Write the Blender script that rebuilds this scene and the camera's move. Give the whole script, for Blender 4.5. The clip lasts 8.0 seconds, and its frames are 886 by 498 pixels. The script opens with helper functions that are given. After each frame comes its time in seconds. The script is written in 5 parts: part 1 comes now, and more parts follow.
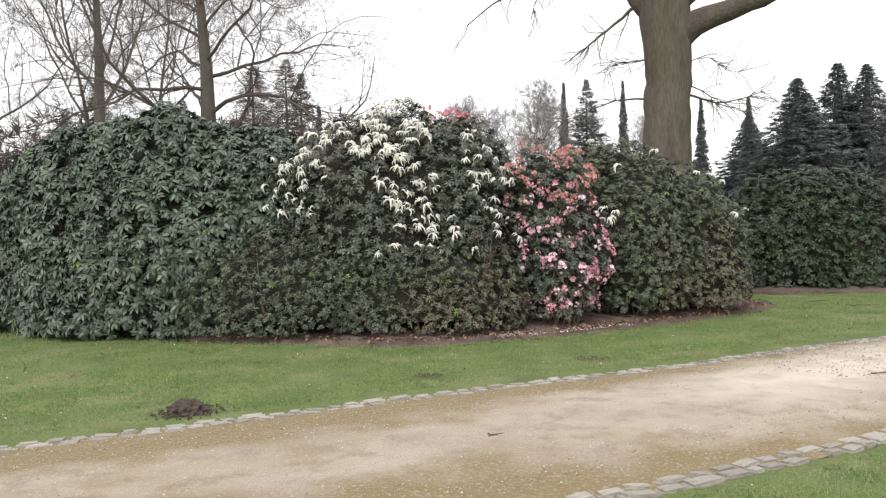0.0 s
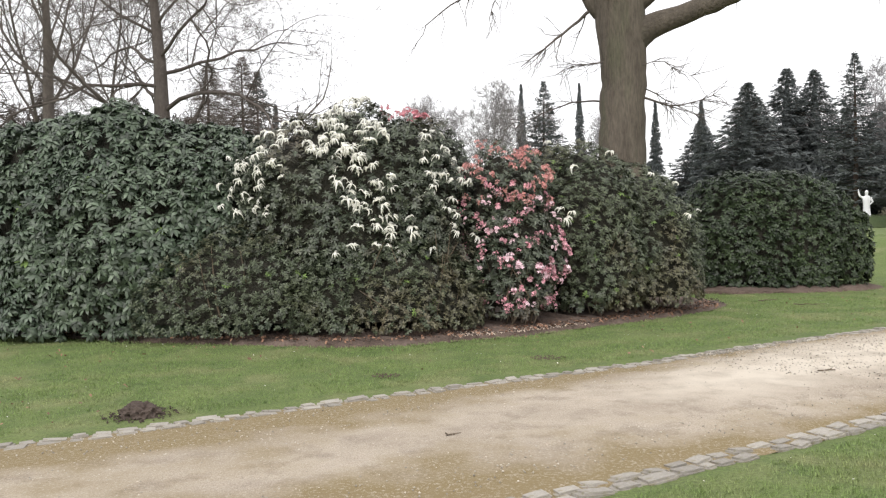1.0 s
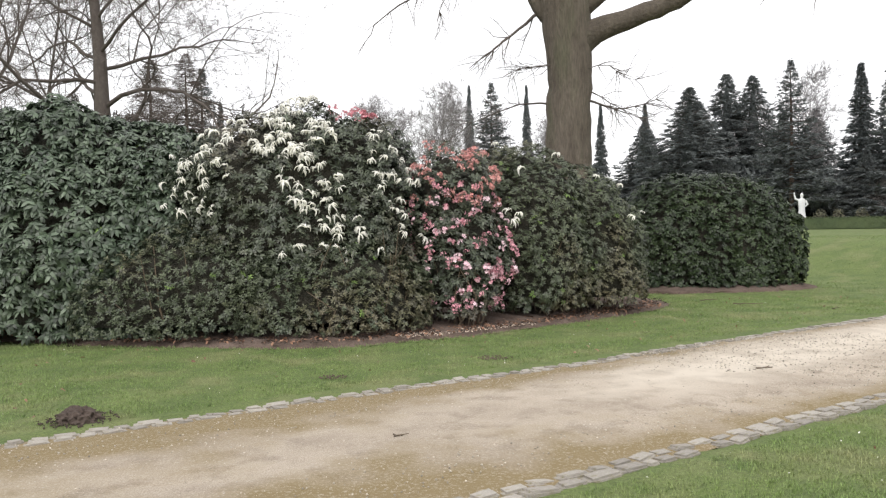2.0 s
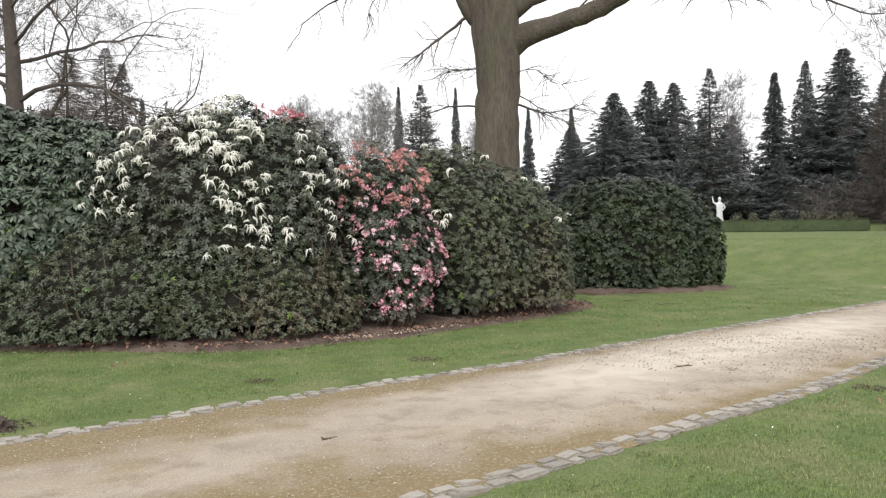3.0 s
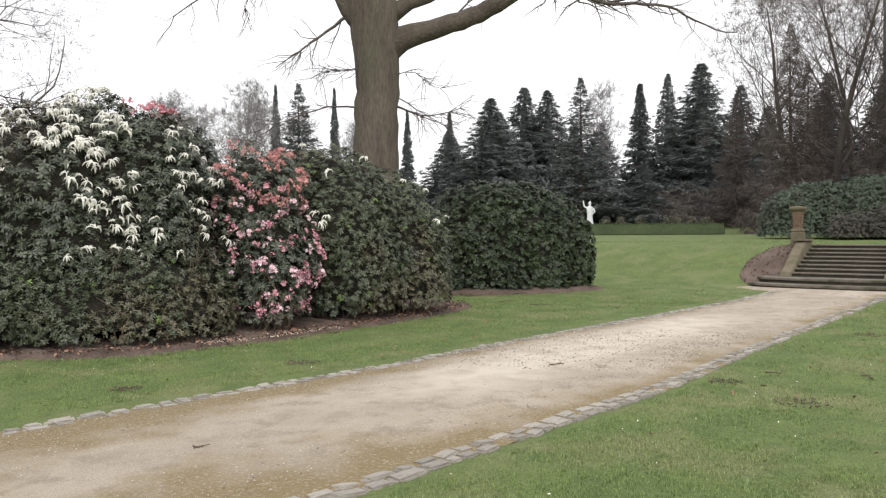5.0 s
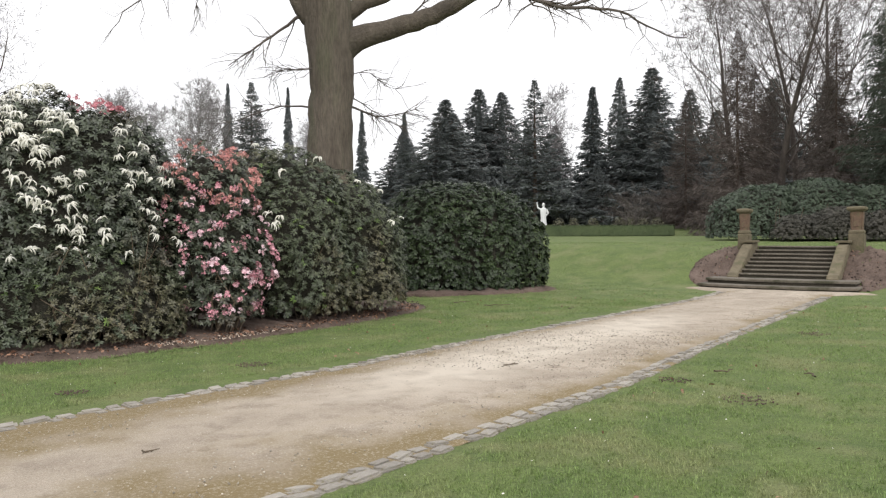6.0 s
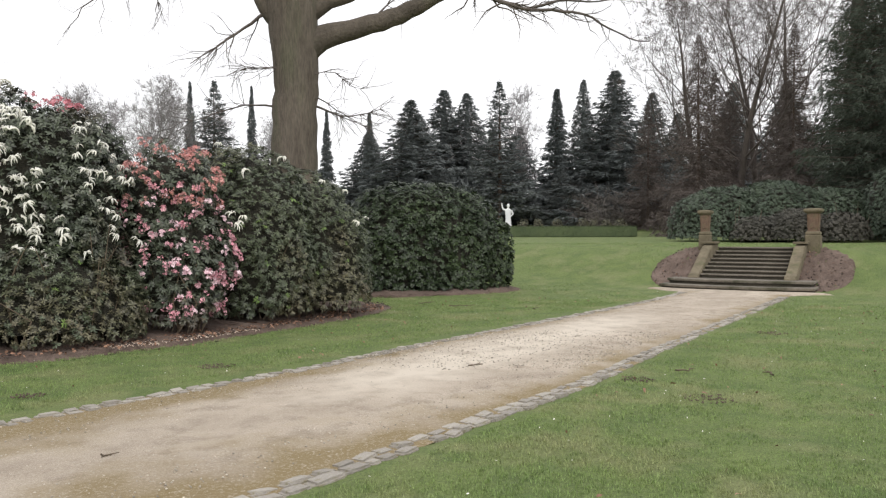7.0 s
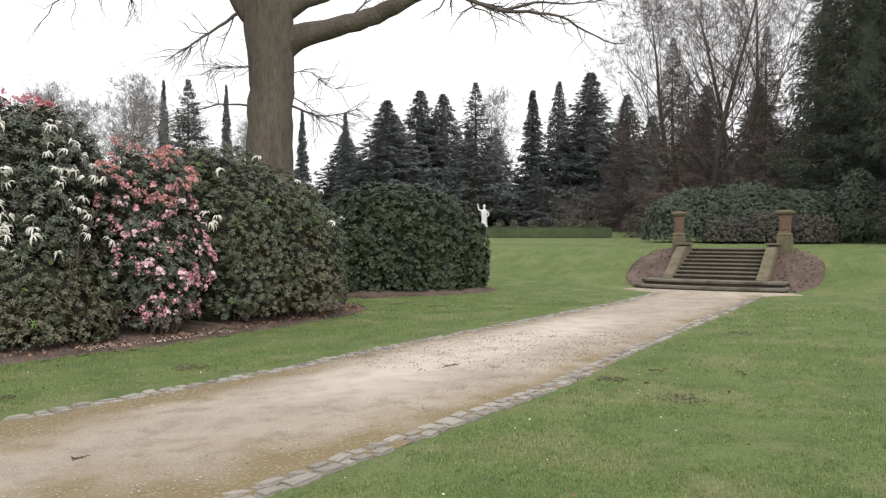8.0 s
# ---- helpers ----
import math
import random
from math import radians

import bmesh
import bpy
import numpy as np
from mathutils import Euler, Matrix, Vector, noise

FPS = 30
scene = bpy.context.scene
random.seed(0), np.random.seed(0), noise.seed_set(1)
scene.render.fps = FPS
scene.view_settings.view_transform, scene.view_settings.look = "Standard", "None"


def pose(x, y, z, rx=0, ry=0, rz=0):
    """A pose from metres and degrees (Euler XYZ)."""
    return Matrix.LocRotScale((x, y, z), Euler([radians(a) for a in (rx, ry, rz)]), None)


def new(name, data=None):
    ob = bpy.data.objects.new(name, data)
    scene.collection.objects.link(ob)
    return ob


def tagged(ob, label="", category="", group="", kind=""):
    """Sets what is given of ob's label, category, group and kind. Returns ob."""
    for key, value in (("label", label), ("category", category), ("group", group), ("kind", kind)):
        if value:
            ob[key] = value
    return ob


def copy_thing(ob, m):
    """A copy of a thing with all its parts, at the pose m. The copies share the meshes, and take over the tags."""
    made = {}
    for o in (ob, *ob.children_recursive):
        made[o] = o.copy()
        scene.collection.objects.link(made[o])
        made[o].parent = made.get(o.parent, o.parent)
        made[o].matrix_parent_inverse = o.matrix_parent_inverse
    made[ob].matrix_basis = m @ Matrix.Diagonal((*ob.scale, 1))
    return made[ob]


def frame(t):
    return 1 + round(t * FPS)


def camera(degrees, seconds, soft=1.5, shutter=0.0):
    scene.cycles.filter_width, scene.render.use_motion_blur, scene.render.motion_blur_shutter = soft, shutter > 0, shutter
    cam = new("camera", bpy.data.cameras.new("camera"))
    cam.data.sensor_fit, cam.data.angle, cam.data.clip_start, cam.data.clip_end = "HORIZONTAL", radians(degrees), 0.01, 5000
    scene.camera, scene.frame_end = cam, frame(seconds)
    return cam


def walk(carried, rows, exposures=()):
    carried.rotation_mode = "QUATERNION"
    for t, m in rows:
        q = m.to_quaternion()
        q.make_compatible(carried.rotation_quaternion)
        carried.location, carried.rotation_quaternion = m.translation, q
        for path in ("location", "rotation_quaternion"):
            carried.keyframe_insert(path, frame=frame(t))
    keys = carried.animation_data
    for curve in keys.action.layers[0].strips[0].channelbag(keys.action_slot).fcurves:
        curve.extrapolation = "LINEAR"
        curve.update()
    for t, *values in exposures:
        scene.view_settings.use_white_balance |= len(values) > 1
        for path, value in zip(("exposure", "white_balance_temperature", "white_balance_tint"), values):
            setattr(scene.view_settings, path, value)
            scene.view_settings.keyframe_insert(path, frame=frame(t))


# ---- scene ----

# camera: turns on the spot at eye height
EYE = 1.65
PATH = [
    (0.0, 0.00, -1.23, 1.20), (0.5, -1.34, -1.26, 1.15), (1.0, -3.06, -1.28, 1.06), (2.5, -9.16, -1.29, 0.84),
    (3.0, -11.99, -1.26, 0.72), (3.5, -15.04, -1.24, 0.56), (4.0, -17.17, -1.23, 0.51), (4.5, -18.93, -1.24, 0.45),
    (6.0, -24.08, -1.17, 0.26), (6.5, -25.25, -1.17, 0.19), (7.0, -26.62, -1.14, 0.13), (7.5, -27.53, -1.12, 0.09),
    (8.0, -28.36, -1.10, 0.00)]
cam = camera(58.7, 8.0, 1.25)
walk(cam, [(t, pose(0, 0, EYE, 90 + p, 0, a) @ pose(0, 0, 0, 0, 0, -r)) for t, a, p, r in PATH],
     exposures=[(0.0, 0.14), (1.0, 0.12), (3.0, 0.04), (6.0, -0.07), (8.0, -0.10)])

# light: bright overcast sky, weak wide sun
world = bpy.data.worlds.new("overcast")
scene.world = world
world.use_nodes = True
wn, wl = world.node_tree.nodes, world.node_tree.links
sky = wn.new("ShaderNodeTexSky")
sky.sky_type, sky.sun_disc = "NISHITA", False
sky.sun_elevation, sky.sun_rotation = radians(42), radians(150)
cover = wn.new("ShaderNodeMix")
cover.data_type = "RGBA"
dim = wn.new("ShaderNodeVectorMath")
dim.operation = "SCALE"
dim.inputs["Scale"].default_value = 0.10
wl.new(sky.outputs[0], dim.inputs[0])
cover.inputs["Factor"].default_value = 0.9
cover.inputs["B"].default_value = (1.40, 1.385, 1.40, 1)
wl.new(dim.outputs[0], cover.inputs["A"])
wl.new(cover.outputs["Result"], wn["Background"].inputs["Color"])
wn["Background"].inputs["Strength"].default_value = 1.0
sun_data = bpy.data.lights.new("sun", "SUN")
sun_data.energy, sun_data.angle, sun_data.color = 1.4, radians(45), (1.0, 0.96, 0.9)
sun = new("sun", sun_data)
sun.rotation_euler = (radians(48), 0, radians(150 - 180 + 10))


# ---- materials ----
def mat(name, a, b, scale=3.0, rough=0.8, fine=40.0, fine_amount=0.35, bump=0.3, island=0.0, per_object=0.0,
        coat=None, third=None, third_scale=0.6, metal=0.0, spec=0.5, stretch=None, bump_distance=0.01):
    """Two-scale procedural surface: broad blend a..b, fine grain in value and relief, optional third tone in patches."""
    m = bpy.data.materials.new(name)
    m.use_nodes = True
    n, l = m.node_tree.nodes, m.node_tree.links
    p = n["Principled BSDF"]
    p.inputs["Roughness"].default_value = rough
    p.inputs["Metallic"].default_value = metal
    p.inputs["Specular IOR Level"].default_value = spec
    tc = n.new("ShaderNodeTexCoord")
    co = tc.outputs["Object"]
    if stretch:
        mp = n.new("ShaderNodeMapping")
        mp.inputs["Scale"].default_value = stretch
        l.new(co, mp.inputs["Vector"])
        co = mp.outputs[0]

    def noise_node(s, detail=5.0):
        t = n.new("ShaderNodeTexNoise")
        t.inputs["Scale"].default_value = s
        t.inputs["Detail"].default_value = detail
        t.inputs["Roughness"].default_value = 0.62
        l.new(co, t.inputs["Vector"])
        return t.outputs["Fac"]

    def contrast(v, lo, hi):
        r = n.new("ShaderNodeMapRange")
        r.inputs["From Min"].default_value, r.inputs["From Max"].default_value = lo, hi
        l.new(v, r.inputs["Value"])
        return r.outputs[0]

    def mix(fac, x, y):
        k = n.new("ShaderNodeMix")
        k.data_type = "RGBA"
        for sock, v in (("Factor", fac), ("A", x), ("B", y)):
            if isinstance(v, tuple):
                k.inputs[sock].default_value = (*v, 1)
            elif isinstance(v, float):
                k.inputs[sock].default_value = v
            else:
                l.new(v, k.inputs[sock])
        return k.outputs["Result"]

    col = mix(contrast(noise_node(scale), 0.32, 0.68), a, b)
    if third:
        col = mix(contrast(noise_node(third_scale, 3.0), 0.50, 0.66), col, third)
    grain = noise_node(fine)
    h = n.new("ShaderNodeHueSaturation")
    l.new(col, h.inputs["Color"])
    val = n.new("ShaderNodeMath")
    val.operation = "MULTIPLY_ADD"
    l.new(contrast(grain, 0.25, 0.75), val.inputs[0])
    val.inputs[1].default_value, val.inputs[2].default_value = fine_amount, 1 - fine_amount / 2
    out = val.outputs[0]
    for amount, kind, sock in ((island, "ShaderNodeNewGeometry", "Random Per Island"), (per_object, "ShaderNodeObjectInfo", "Random")):
        if amount:
            g = n.new(kind)
            ma = n.new("ShaderNodeMath")
            ma.operation = "MULTIPLY_ADD"
            l.new(g.outputs[sock], ma.inputs[0])
            ma.inputs[1].default_value, ma.inputs[2].default_value = amount, 1 - amount / 2
            mu = n.new("ShaderNodeMath")
            mu.operation = "MULTIPLY"
            l.new(out, mu.inputs[0])
            l.new(ma.outputs[0], mu.inputs[1])
            out = mu.outputs[0]
    l.new(out, h.inputs["Value"])
    l.new(h.outputs[0], p.inputs["Base Color"])
    if bump:
        bp = n.new("ShaderNodeBump")
        bp.inputs["Strength"].default_value, bp.inputs["Distance"].default_value = bump, bump_distance
        l.new(grain, bp.inputs["Height"])
        l.new(bp.outputs[0], p.inputs["Normal"])
    return m


LEAF_BIG = mat("rhododendron_leaf", (0.054, 0.078, 0.050), (0.096, 0.124, 0.082), 0.9, 0.40, 30, 0.3, 0.0, island=1.3, spec=0.5)
LEAF_SMALL = mat("small_shrub_leaf", (0.054, 0.068, 0.046), (0.102, 0.116, 0.078), 1.1, 0.40, 30, 0.3, 0.0, island=1.2, third=(0.085, 0.07, 0.046), spec=0.55)
LEAF_OLIVE = mat("olive_leaf", (0.054, 0.070, 0.042), (0.098, 0.114, 0.064), 1.0, 0.44, 30, 0.3, 0.0, island=1.2, third=(0.112, 0.098, 0.058), spec=0.5)
LEAF_HEDGE = mat("laurel_leaf", (0.018, 0.030, 0.014), (0.044, 0.064, 0.026), 0.8, 0.42, 30, 0.3, 0.0, island=1.3, spec=0.38)
LEAF_YOUNG = mat("young_leaf", (0.12, 0.20, 0.05), (0.17, 0.24, 0.07), 1.0, 0.5, 30, 0.3, 0.0, island=0.6)
# twig brown kept dark, painting the shade seen between the leaves
INNER_SHADE = mat("shrub_interior_shade", (0.030, 0.030, 0.022), (0.062, 0.056, 0.042), 6, 0.95, 25, 0.6, 0.9, bump_distance=0.08)
WHITE_PETAL = mat("cream_blossom", (0.72, 0.70, 0.61), (0.84, 0.83, 0.78), 2, 0.7, 60, 0.2, 0.0, island=0.3, per_object=0.2)
PINK_PETAL = mat("pink_blossom", (0.64, 0.25, 0.32), (0.80, 0.50, 0.56), 2.2, 0.6, 50, 0.3, 0.0, island=0.5, per_object=0.4)
CORAL_PETAL = mat("coral_blossom", (0.58, 0.24, 0.23), (0.80, 0.48, 0.45), 2.2, 0.6, 50, 0.3, 0.0, island=0.6, per_object=0.5)
PALE_PETAL = mat("pale_pink_blossom", (0.85, 0.58, 0.66), (0.88, 0.72, 0.76), 2.2, 0.6, 50, 0.2, 0.0, island=0.3, per_object=0.3)
RED_PETAL = mat("red_blossom", (0.55, 0.17, 0.21), (0.74, 0.34, 0.38), 2.2, 0.6, 50, 0.3, 0.0, island=0.5)
TWIG = mat("shrub_twig", (0.10, 0.075, 0.05), (0.18, 0.14, 0.10), 5, 0.9, 60, 0.5, 0.4)
BARK_OAK = mat("oak_bark", (0.105, 0.086, 0.068), (0.170, 0.143, 0.114), 1.6, 0.95, 9, 0.75, 1.0, stretch=(3.2, 3.2, 0.55), third=(0.122, 0.114, 0.078), bump_distance=0.07)
BARK_GREY = mat("grey_bark", (0.085, 0.070, 0.062), (0.14, 0.118, 0.104), 2, 0.95, 14, 0.5, 0.6, stretch=(1, 1, 0.4))
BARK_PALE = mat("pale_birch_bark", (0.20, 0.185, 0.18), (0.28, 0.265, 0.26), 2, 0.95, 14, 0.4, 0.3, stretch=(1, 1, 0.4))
BARK_BROWN = mat("larch_bark", (0.085, 0.062, 0.05), (0.135, 0.10, 0.08), 2, 0.95, 14, 0.5, 0.5)
TWIG_BROWN = mat("brown_twig", (0.115, 0.094, 0.086), (0.170, 0.142, 0.130), 0.5, 0.95, 10, 0.4, 0.0, island=0.6)
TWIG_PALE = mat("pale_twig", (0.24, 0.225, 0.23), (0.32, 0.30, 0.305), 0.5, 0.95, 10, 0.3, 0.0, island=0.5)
# distance haze is put into these two: greyer and paler than real needles
NEEDLE_HAZE = mat("hazed_spruce_needle", (0.128, 0.144, 0.144), (0.180, 0.196, 0.194), 0.35, 0.9, 6, 0.4, 0.0, island=0.5, spec=0.2)
NEEDLE_GREY_HAZE = mat("hazed_grey_spruce_needle", (0.112, 0.128, 0.130), (0.160, 0.176, 0.176), 0.35, 0.9, 6, 0.4, 0.0, island=0.5, spec=0.2)
NEEDLE_DARK = mat("dark_fir_needle", (0.060, 0.074, 0.056), (0.092, 0.108, 0.082), 0.35, 0.85, 6, 0.5, 0.0, island=0.7, spec=0.3)
THICKET = mat("thicket_twig", (0.115, 0.105, 0.098), (0.175, 0.155, 0.142), 0.3, 0.95, 5, 0.5, 0.0, island=0.8)
GRASS = mat("lawn", (0.094, 0.136, 0.038), (0.146, 0.192, 0.056), 1.6, 0.9, 45, 0.9, 1.0, third=(0.172, 0.196, 0.076), third_scale=0.9, bump_distance=0.02)
BLADE = mat("grass_blade", (0.152, 0.232, 0.066), (0.215, 0.286, 0.094), 1.6, 0.6, 12, 0.3, 0.0, island=0.9, third=(0.272, 0.290, 0.130), third_scale=0.9)
SOIL = mat("bed_soil", (0.095, 0.066, 0.052), (0.19, 0.14, 0.115), 1.5, 0.98, 30, 0.7, 1.0, bump_distance=0.03)
DARK_SOIL = mat("molehill_soil", (0.062, 0.045, 0.037), (0.11, 0.082, 0.068), 8, 0.98, 40, 0.7, 1.0, bump_distance=0.02)
STONE = mat("kerb_granite", (0.29, 0.265, 0.235), (0.41, 0.38, 0.335), 6, 0.85, 60, 0.45, 0.5, per_object=0.4, third=(0.24, 0.215, 0.14), third_scale=3)
SANDSTONE = mat("weathered_sandstone", (0.115, 0.098, 0.064), (0.205, 0.172, 0.115), 3, 0.92, 25, 0.5, 0.6, third=(0.11, 0.105, 0.055), third_scale=1.6)
STEP_STONE = mat("step_stone", (0.125, 0.108, 0.086), (0.205, 0.180, 0.145), 2.5, 0.9, 25, 0.5, 0.5, third=(0.07, 0.066, 0.042), third_scale=1.2)
PIER_BRICK = mat("weathered_red_stone", (0.120, 0.080, 0.058), (0.20, 0.130, 0.090), 6, 0.92, 25, 0.5, 0.7, third=(0.15, 0.12, 0.075), third_scale=4)
MARBLE = mat("white_marble", (0.74, 0.75, 0.76), (0.82, 0.83, 0.84), 3, 0.6, 30, 0.15, 0.2)
DEAD_LEAF = mat("dead_leaf", (0.20, 0.10, 0.065), (0.33, 0.20, 0.13), 3, 0.8, 30, 0.3, 0.0, island=0.9)
PETAL_FALLEN = mat("fallen_petal", (0.62, 0.50, 0.40), (0.75, 0.62, 0.52), 3, 0.7, 30, 0.3, 0.0, island=0.5)
PEBBLE = mat("pebble", (0.36, 0.32, 0.26), (0.52, 0.47, 0.40), 5, 0.9, 60, 0.3, 0.0, island=0.9)


def path_material():
    """Compacted gravel: pale worn crown, mossy brown margins by the edge attribute."""
    m = mat("gravel_path", (0.345, 0.285, 0.222), (0.545, 0.470, 0.385), 0.7, 0.95, 90, 0.9, 0.9, bump_distance=0.014, third=(0.33, 0.275, 0.215), third_scale=3.0)
    n, l = m.node_tree.nodes, m.node_tree.links
    p = n["Principled BSDF"]
    old = p.inputs["Base Color"].links[0].from_socket
    at = n.new("ShaderNodeAttribute")
    at.attribute_name = "edge"
    tc = n.new("ShaderNodeTexCoord")
    nz = n.new("ShaderNodeTexNoise")
    nz.inputs["Scale"].default_value, nz.inputs["Detail"].default_value = 1.4, 6
    l.new(tc.outputs["Object"], nz.inputs["Vector"])
    add = n.new("ShaderNodeMath")
    add.operation = "ADD"
    l.new(at.outputs["Fac"], add.inputs[0])
    l.new(nz.outputs["Fac"], add.inputs[1])
    mr = n.new("ShaderNodeMapRange")
    mr.inputs["From Min"].default_value, mr.inputs["From Max"].default_value = 0.80, 1.15
    l.new(add.outputs[0], mr.inputs["Value"])
    k = n.new("ShaderNodeMix")
    k.data_type = "RGBA"
    l.new(mr.outputs[0], k.inputs["Factor"])
    l.new(old, k.inputs["A"])
    k.inputs["B"].default_value = (0.245, 0.185, 0.092, 1)
    # pale gravel flecks
    fl = n.new("ShaderNodeTexNoise")
    fl.inputs["Scale"].default_value, fl.inputs["Detail"].default_value, fl.inputs["Roughness"].default_value = 34, 9, 0.85
    l.new(tc.outputs["Object"], fl.inputs["Vector"])
    fr = n.new("ShaderNodeMapRange")
    fr.inputs["From Min"].default_value, fr.inputs["From Max"].default_value = 0.52, 0.64
    l.new(fl.outputs["Fac"], fr.inputs["Value"])
    k2 = n.new("ShaderNodeMix")
    k2.data_type = "RGBA"
    l.new(fr.outputs[0], k2.inputs["Factor"])
    l.new(k.outputs["Result"], k2.inputs["A"])
    k2.inputs["B"].default_value = (0.52, 0.46, 0.375, 1)
    wn_at = n.new("ShaderNodeAttribute")
    wn_at.attribute_name = "worn"
    broad_n = n.new("ShaderNodeTexNoise")
    broad_n.inputs["Scale"].default_value, broad_n.inputs["Detail"].default_value = 2.5, 8
    l.new(tc.outputs["Object"], broad_n.inputs["Vector"])
    times_n = n.new("ShaderNodeMath")
    times_n.operation = "MULTIPLY"
    l.new(wn_at.outputs["Fac"], times_n.inputs[0])
    l.new(broad_n.outputs["Fac"], times_n.inputs[1])
    wr = n.new("ShaderNodeMapRange")
    wr.inputs["From Min"].default_value, wr.inputs["From Max"].default_value, wr.inputs["To Max"].default_value = 0.12, 0.50, 0.85
    l.new(times_n.outputs[0], wr.inputs["Value"])
    k3 = n.new("ShaderNodeMix")
    k3.data_type = "RGBA"
    l.new(wr.outputs[0], k3.inputs["Factor"])
    l.new(k2.outputs["Result"], k3.inputs["A"])
    k3.inputs["B"].default_value = (0.68, 0.61, 0.515, 1)
    l.new(k3.outputs["Result"], p.inputs["Base Color"])
    return m


GRAVEL = path_material()


# ---- mesh helpers ----
def part(name, bm, material, parent=None, label=""):
    """Links a bmesh as one mesh object, under a thing or part if given."""
    me = bpy.data.meshes.new(name)
    bm.to_mesh(me)
    bm.free()
    me.materials.append(material)
    ob = new(name, me)
    ob.parent = parent
    return tagged(ob, label)


def raw_mesh(name, verts, faces, material, smooth=False):
    """A mesh from arrays: verts (n,3), faces (m,k) all of one size."""
    verts, faces = np.asarray(verts, np.float32), np.asarray(faces, np.int32)
    me = bpy.data.meshes.new(name)
    m, k = faces.shape
    me.vertices.add(len(verts))
    me.vertices.foreach_set("co", verts.ravel())
    me.loops.add(m * k)
    me.loops.foreach_set("vertex_index", faces.ravel())
    me.polygons.add(m)
    me.polygons.foreach_set("loop_start", np.arange(0, m * k, k, dtype=np.int32))
    if smooth:
        me.polygons.foreach_set("use_smooth", np.ones(m, bool))
    me.materials.append(material)
    me.update()
    me.validate()
    return me


def sub(name, me, parent=None, label="", kind=""):
    ob = new(name, me)
    ob.parent = parent
    return tagged(ob, label, kind=kind)


def thing(name, at, label, category, group="", kind=""):
    """An Empty at the base of a thing; parts are placed in world metres relative to it."""
    ob = new(name)
    ob.location = at
    ob.empty_display_size = 0.1
    return tagged(ob, label, category, group, kind)


def frames_from(axis, roll):
    """(n,3,3) turns whose third column is the unit axis; roll spins about it."""
    z = axis / np.linalg.norm(axis, axis=1, keepdims=True)
    ref = np.where(np.abs(z[:, 2:3]) > 0.93, np.array([[1.0, 0, 0]]), np.array([[0, 0, 1.0]]))
    x = np.cross(ref, z)
    x /= np.linalg.norm(x, axis=1, keepdims=True)
    y = np.cross(z, x)
    c, s = np.cos(roll)[:, None], np.sin(roll)[:, None]
    return np.stack([x * c + y * s, y * c - x * s, z], 2)


def scatter(tv, tf, pos, turn, size):
    """Copies of a template at pos with turn and size, as verts and faces."""
    tv, tf = np.asarray(tv, float), np.asarray(tf, int)
    n = len(pos)
    v = np.einsum("nij,kj->nki", turn * np.asarray(size)[:, None, None], tv) + pos[:, None, :]
    f = tf[None] + (np.arange(n) * len(tv))[:, None, None]
    return v.reshape(-1, 3), f.reshape(-1, tf.shape[1])


def tube(points, radii, sides=6):
    """A tapered round limb along points, as verts and quads."""
    pts, r = np.asarray(points, float), np.asarray(radii, float)
    tan = np.gradient(pts, axis=0)
    fr = frames_from(tan, np.zeros(len(pts)))
    for i in range(1, len(pts)):
        x = fr[i - 1][:, 0] - fr[i][:, 2] * (fr[i - 1][:, 0] @ fr[i][:, 2])
        x /= np.linalg.norm(x) + 1e-9
        fr[i] = np.stack([x, np.cross(fr[i][:, 2], x), fr[i][:, 2]], 1)
    a = np.arange(sides) * 2 * np.pi / sides
    ring = np.stack([np.cos(a), np.sin(a), 0 * a], 1)
    v = (np.einsum("nij,kj->nki", fr, ring) * r[:, None, None] + pts[:, None]).reshape(-1, 3)
    f = [(i * sides + k, i * sides + (k + 1) % sides, (i + 1) * sides + (k + 1) % sides, (i + 1) * sides + k)
         for i in range(len(pts) - 1) for k in range(sides)]
    return v, np.array(f)


def merge(pieces):
    vs, fs, o = [], [], 0
    for v, f in pieces:
        vs.append(v)
        fs.append(f + o)
        o += len(v)
    return np.concatenate(vs), np.concatenate(fs)


# ---- plan of the ground ----
FAR_EDGE = [(-14, 2.2), (-8, 4.45), (-3.6, 6.31), (-1.0, 7.6), (0.67, 8.44), (2.6, 9.35), (4.6, 10.48), (7.4, 11.95), (10.1, 13.35), (13.05, 14.95), (15.2, 16.3), (16.4, 17.1)]
NEAR_EDGE = [(-12, -1.4), (-6, 1.55), (-1.5, 3.75), (1.1, 5.0), (2.04, 5.48), (3.2, 6.1), (4.3, 6.66), (5.6, 7.38), (7.7, 8.72), (10.1, 10.15), (14.4, 12.75), (17.4, 14.6)]
STAIR_FOOT = Vector((17.35, 16.35, 0))     # middle of the lowest step's front
STAIR_IN = Vector((0.87, 0.493, 0)).normalized()   # up the flight
STAIR_ACROSS = Vector((STAIR_IN.y, -STAIR_IN.x, 0))
TERRACE = 1.19
BED = [(-11.5, 17.5), (-8.52, 15.05), (-7.0, 14.2), (-5.65, 13.4), (-4.5, 12.83), (-2.9, 12.2), (-1.59, 11.75), (-0.7, 11.52), (0.1, 11.62), (0.97, 11.95),
       (1.89, 12.36), (2.91, 12.95), (4.07, 13.7), (5.44, 14.7), (6.38, 15.6), (6.95, 16.7), (6.4, 18.2), (3.5, 19.3), (-1, 19), (-6, 20), (-10, 19.8)]
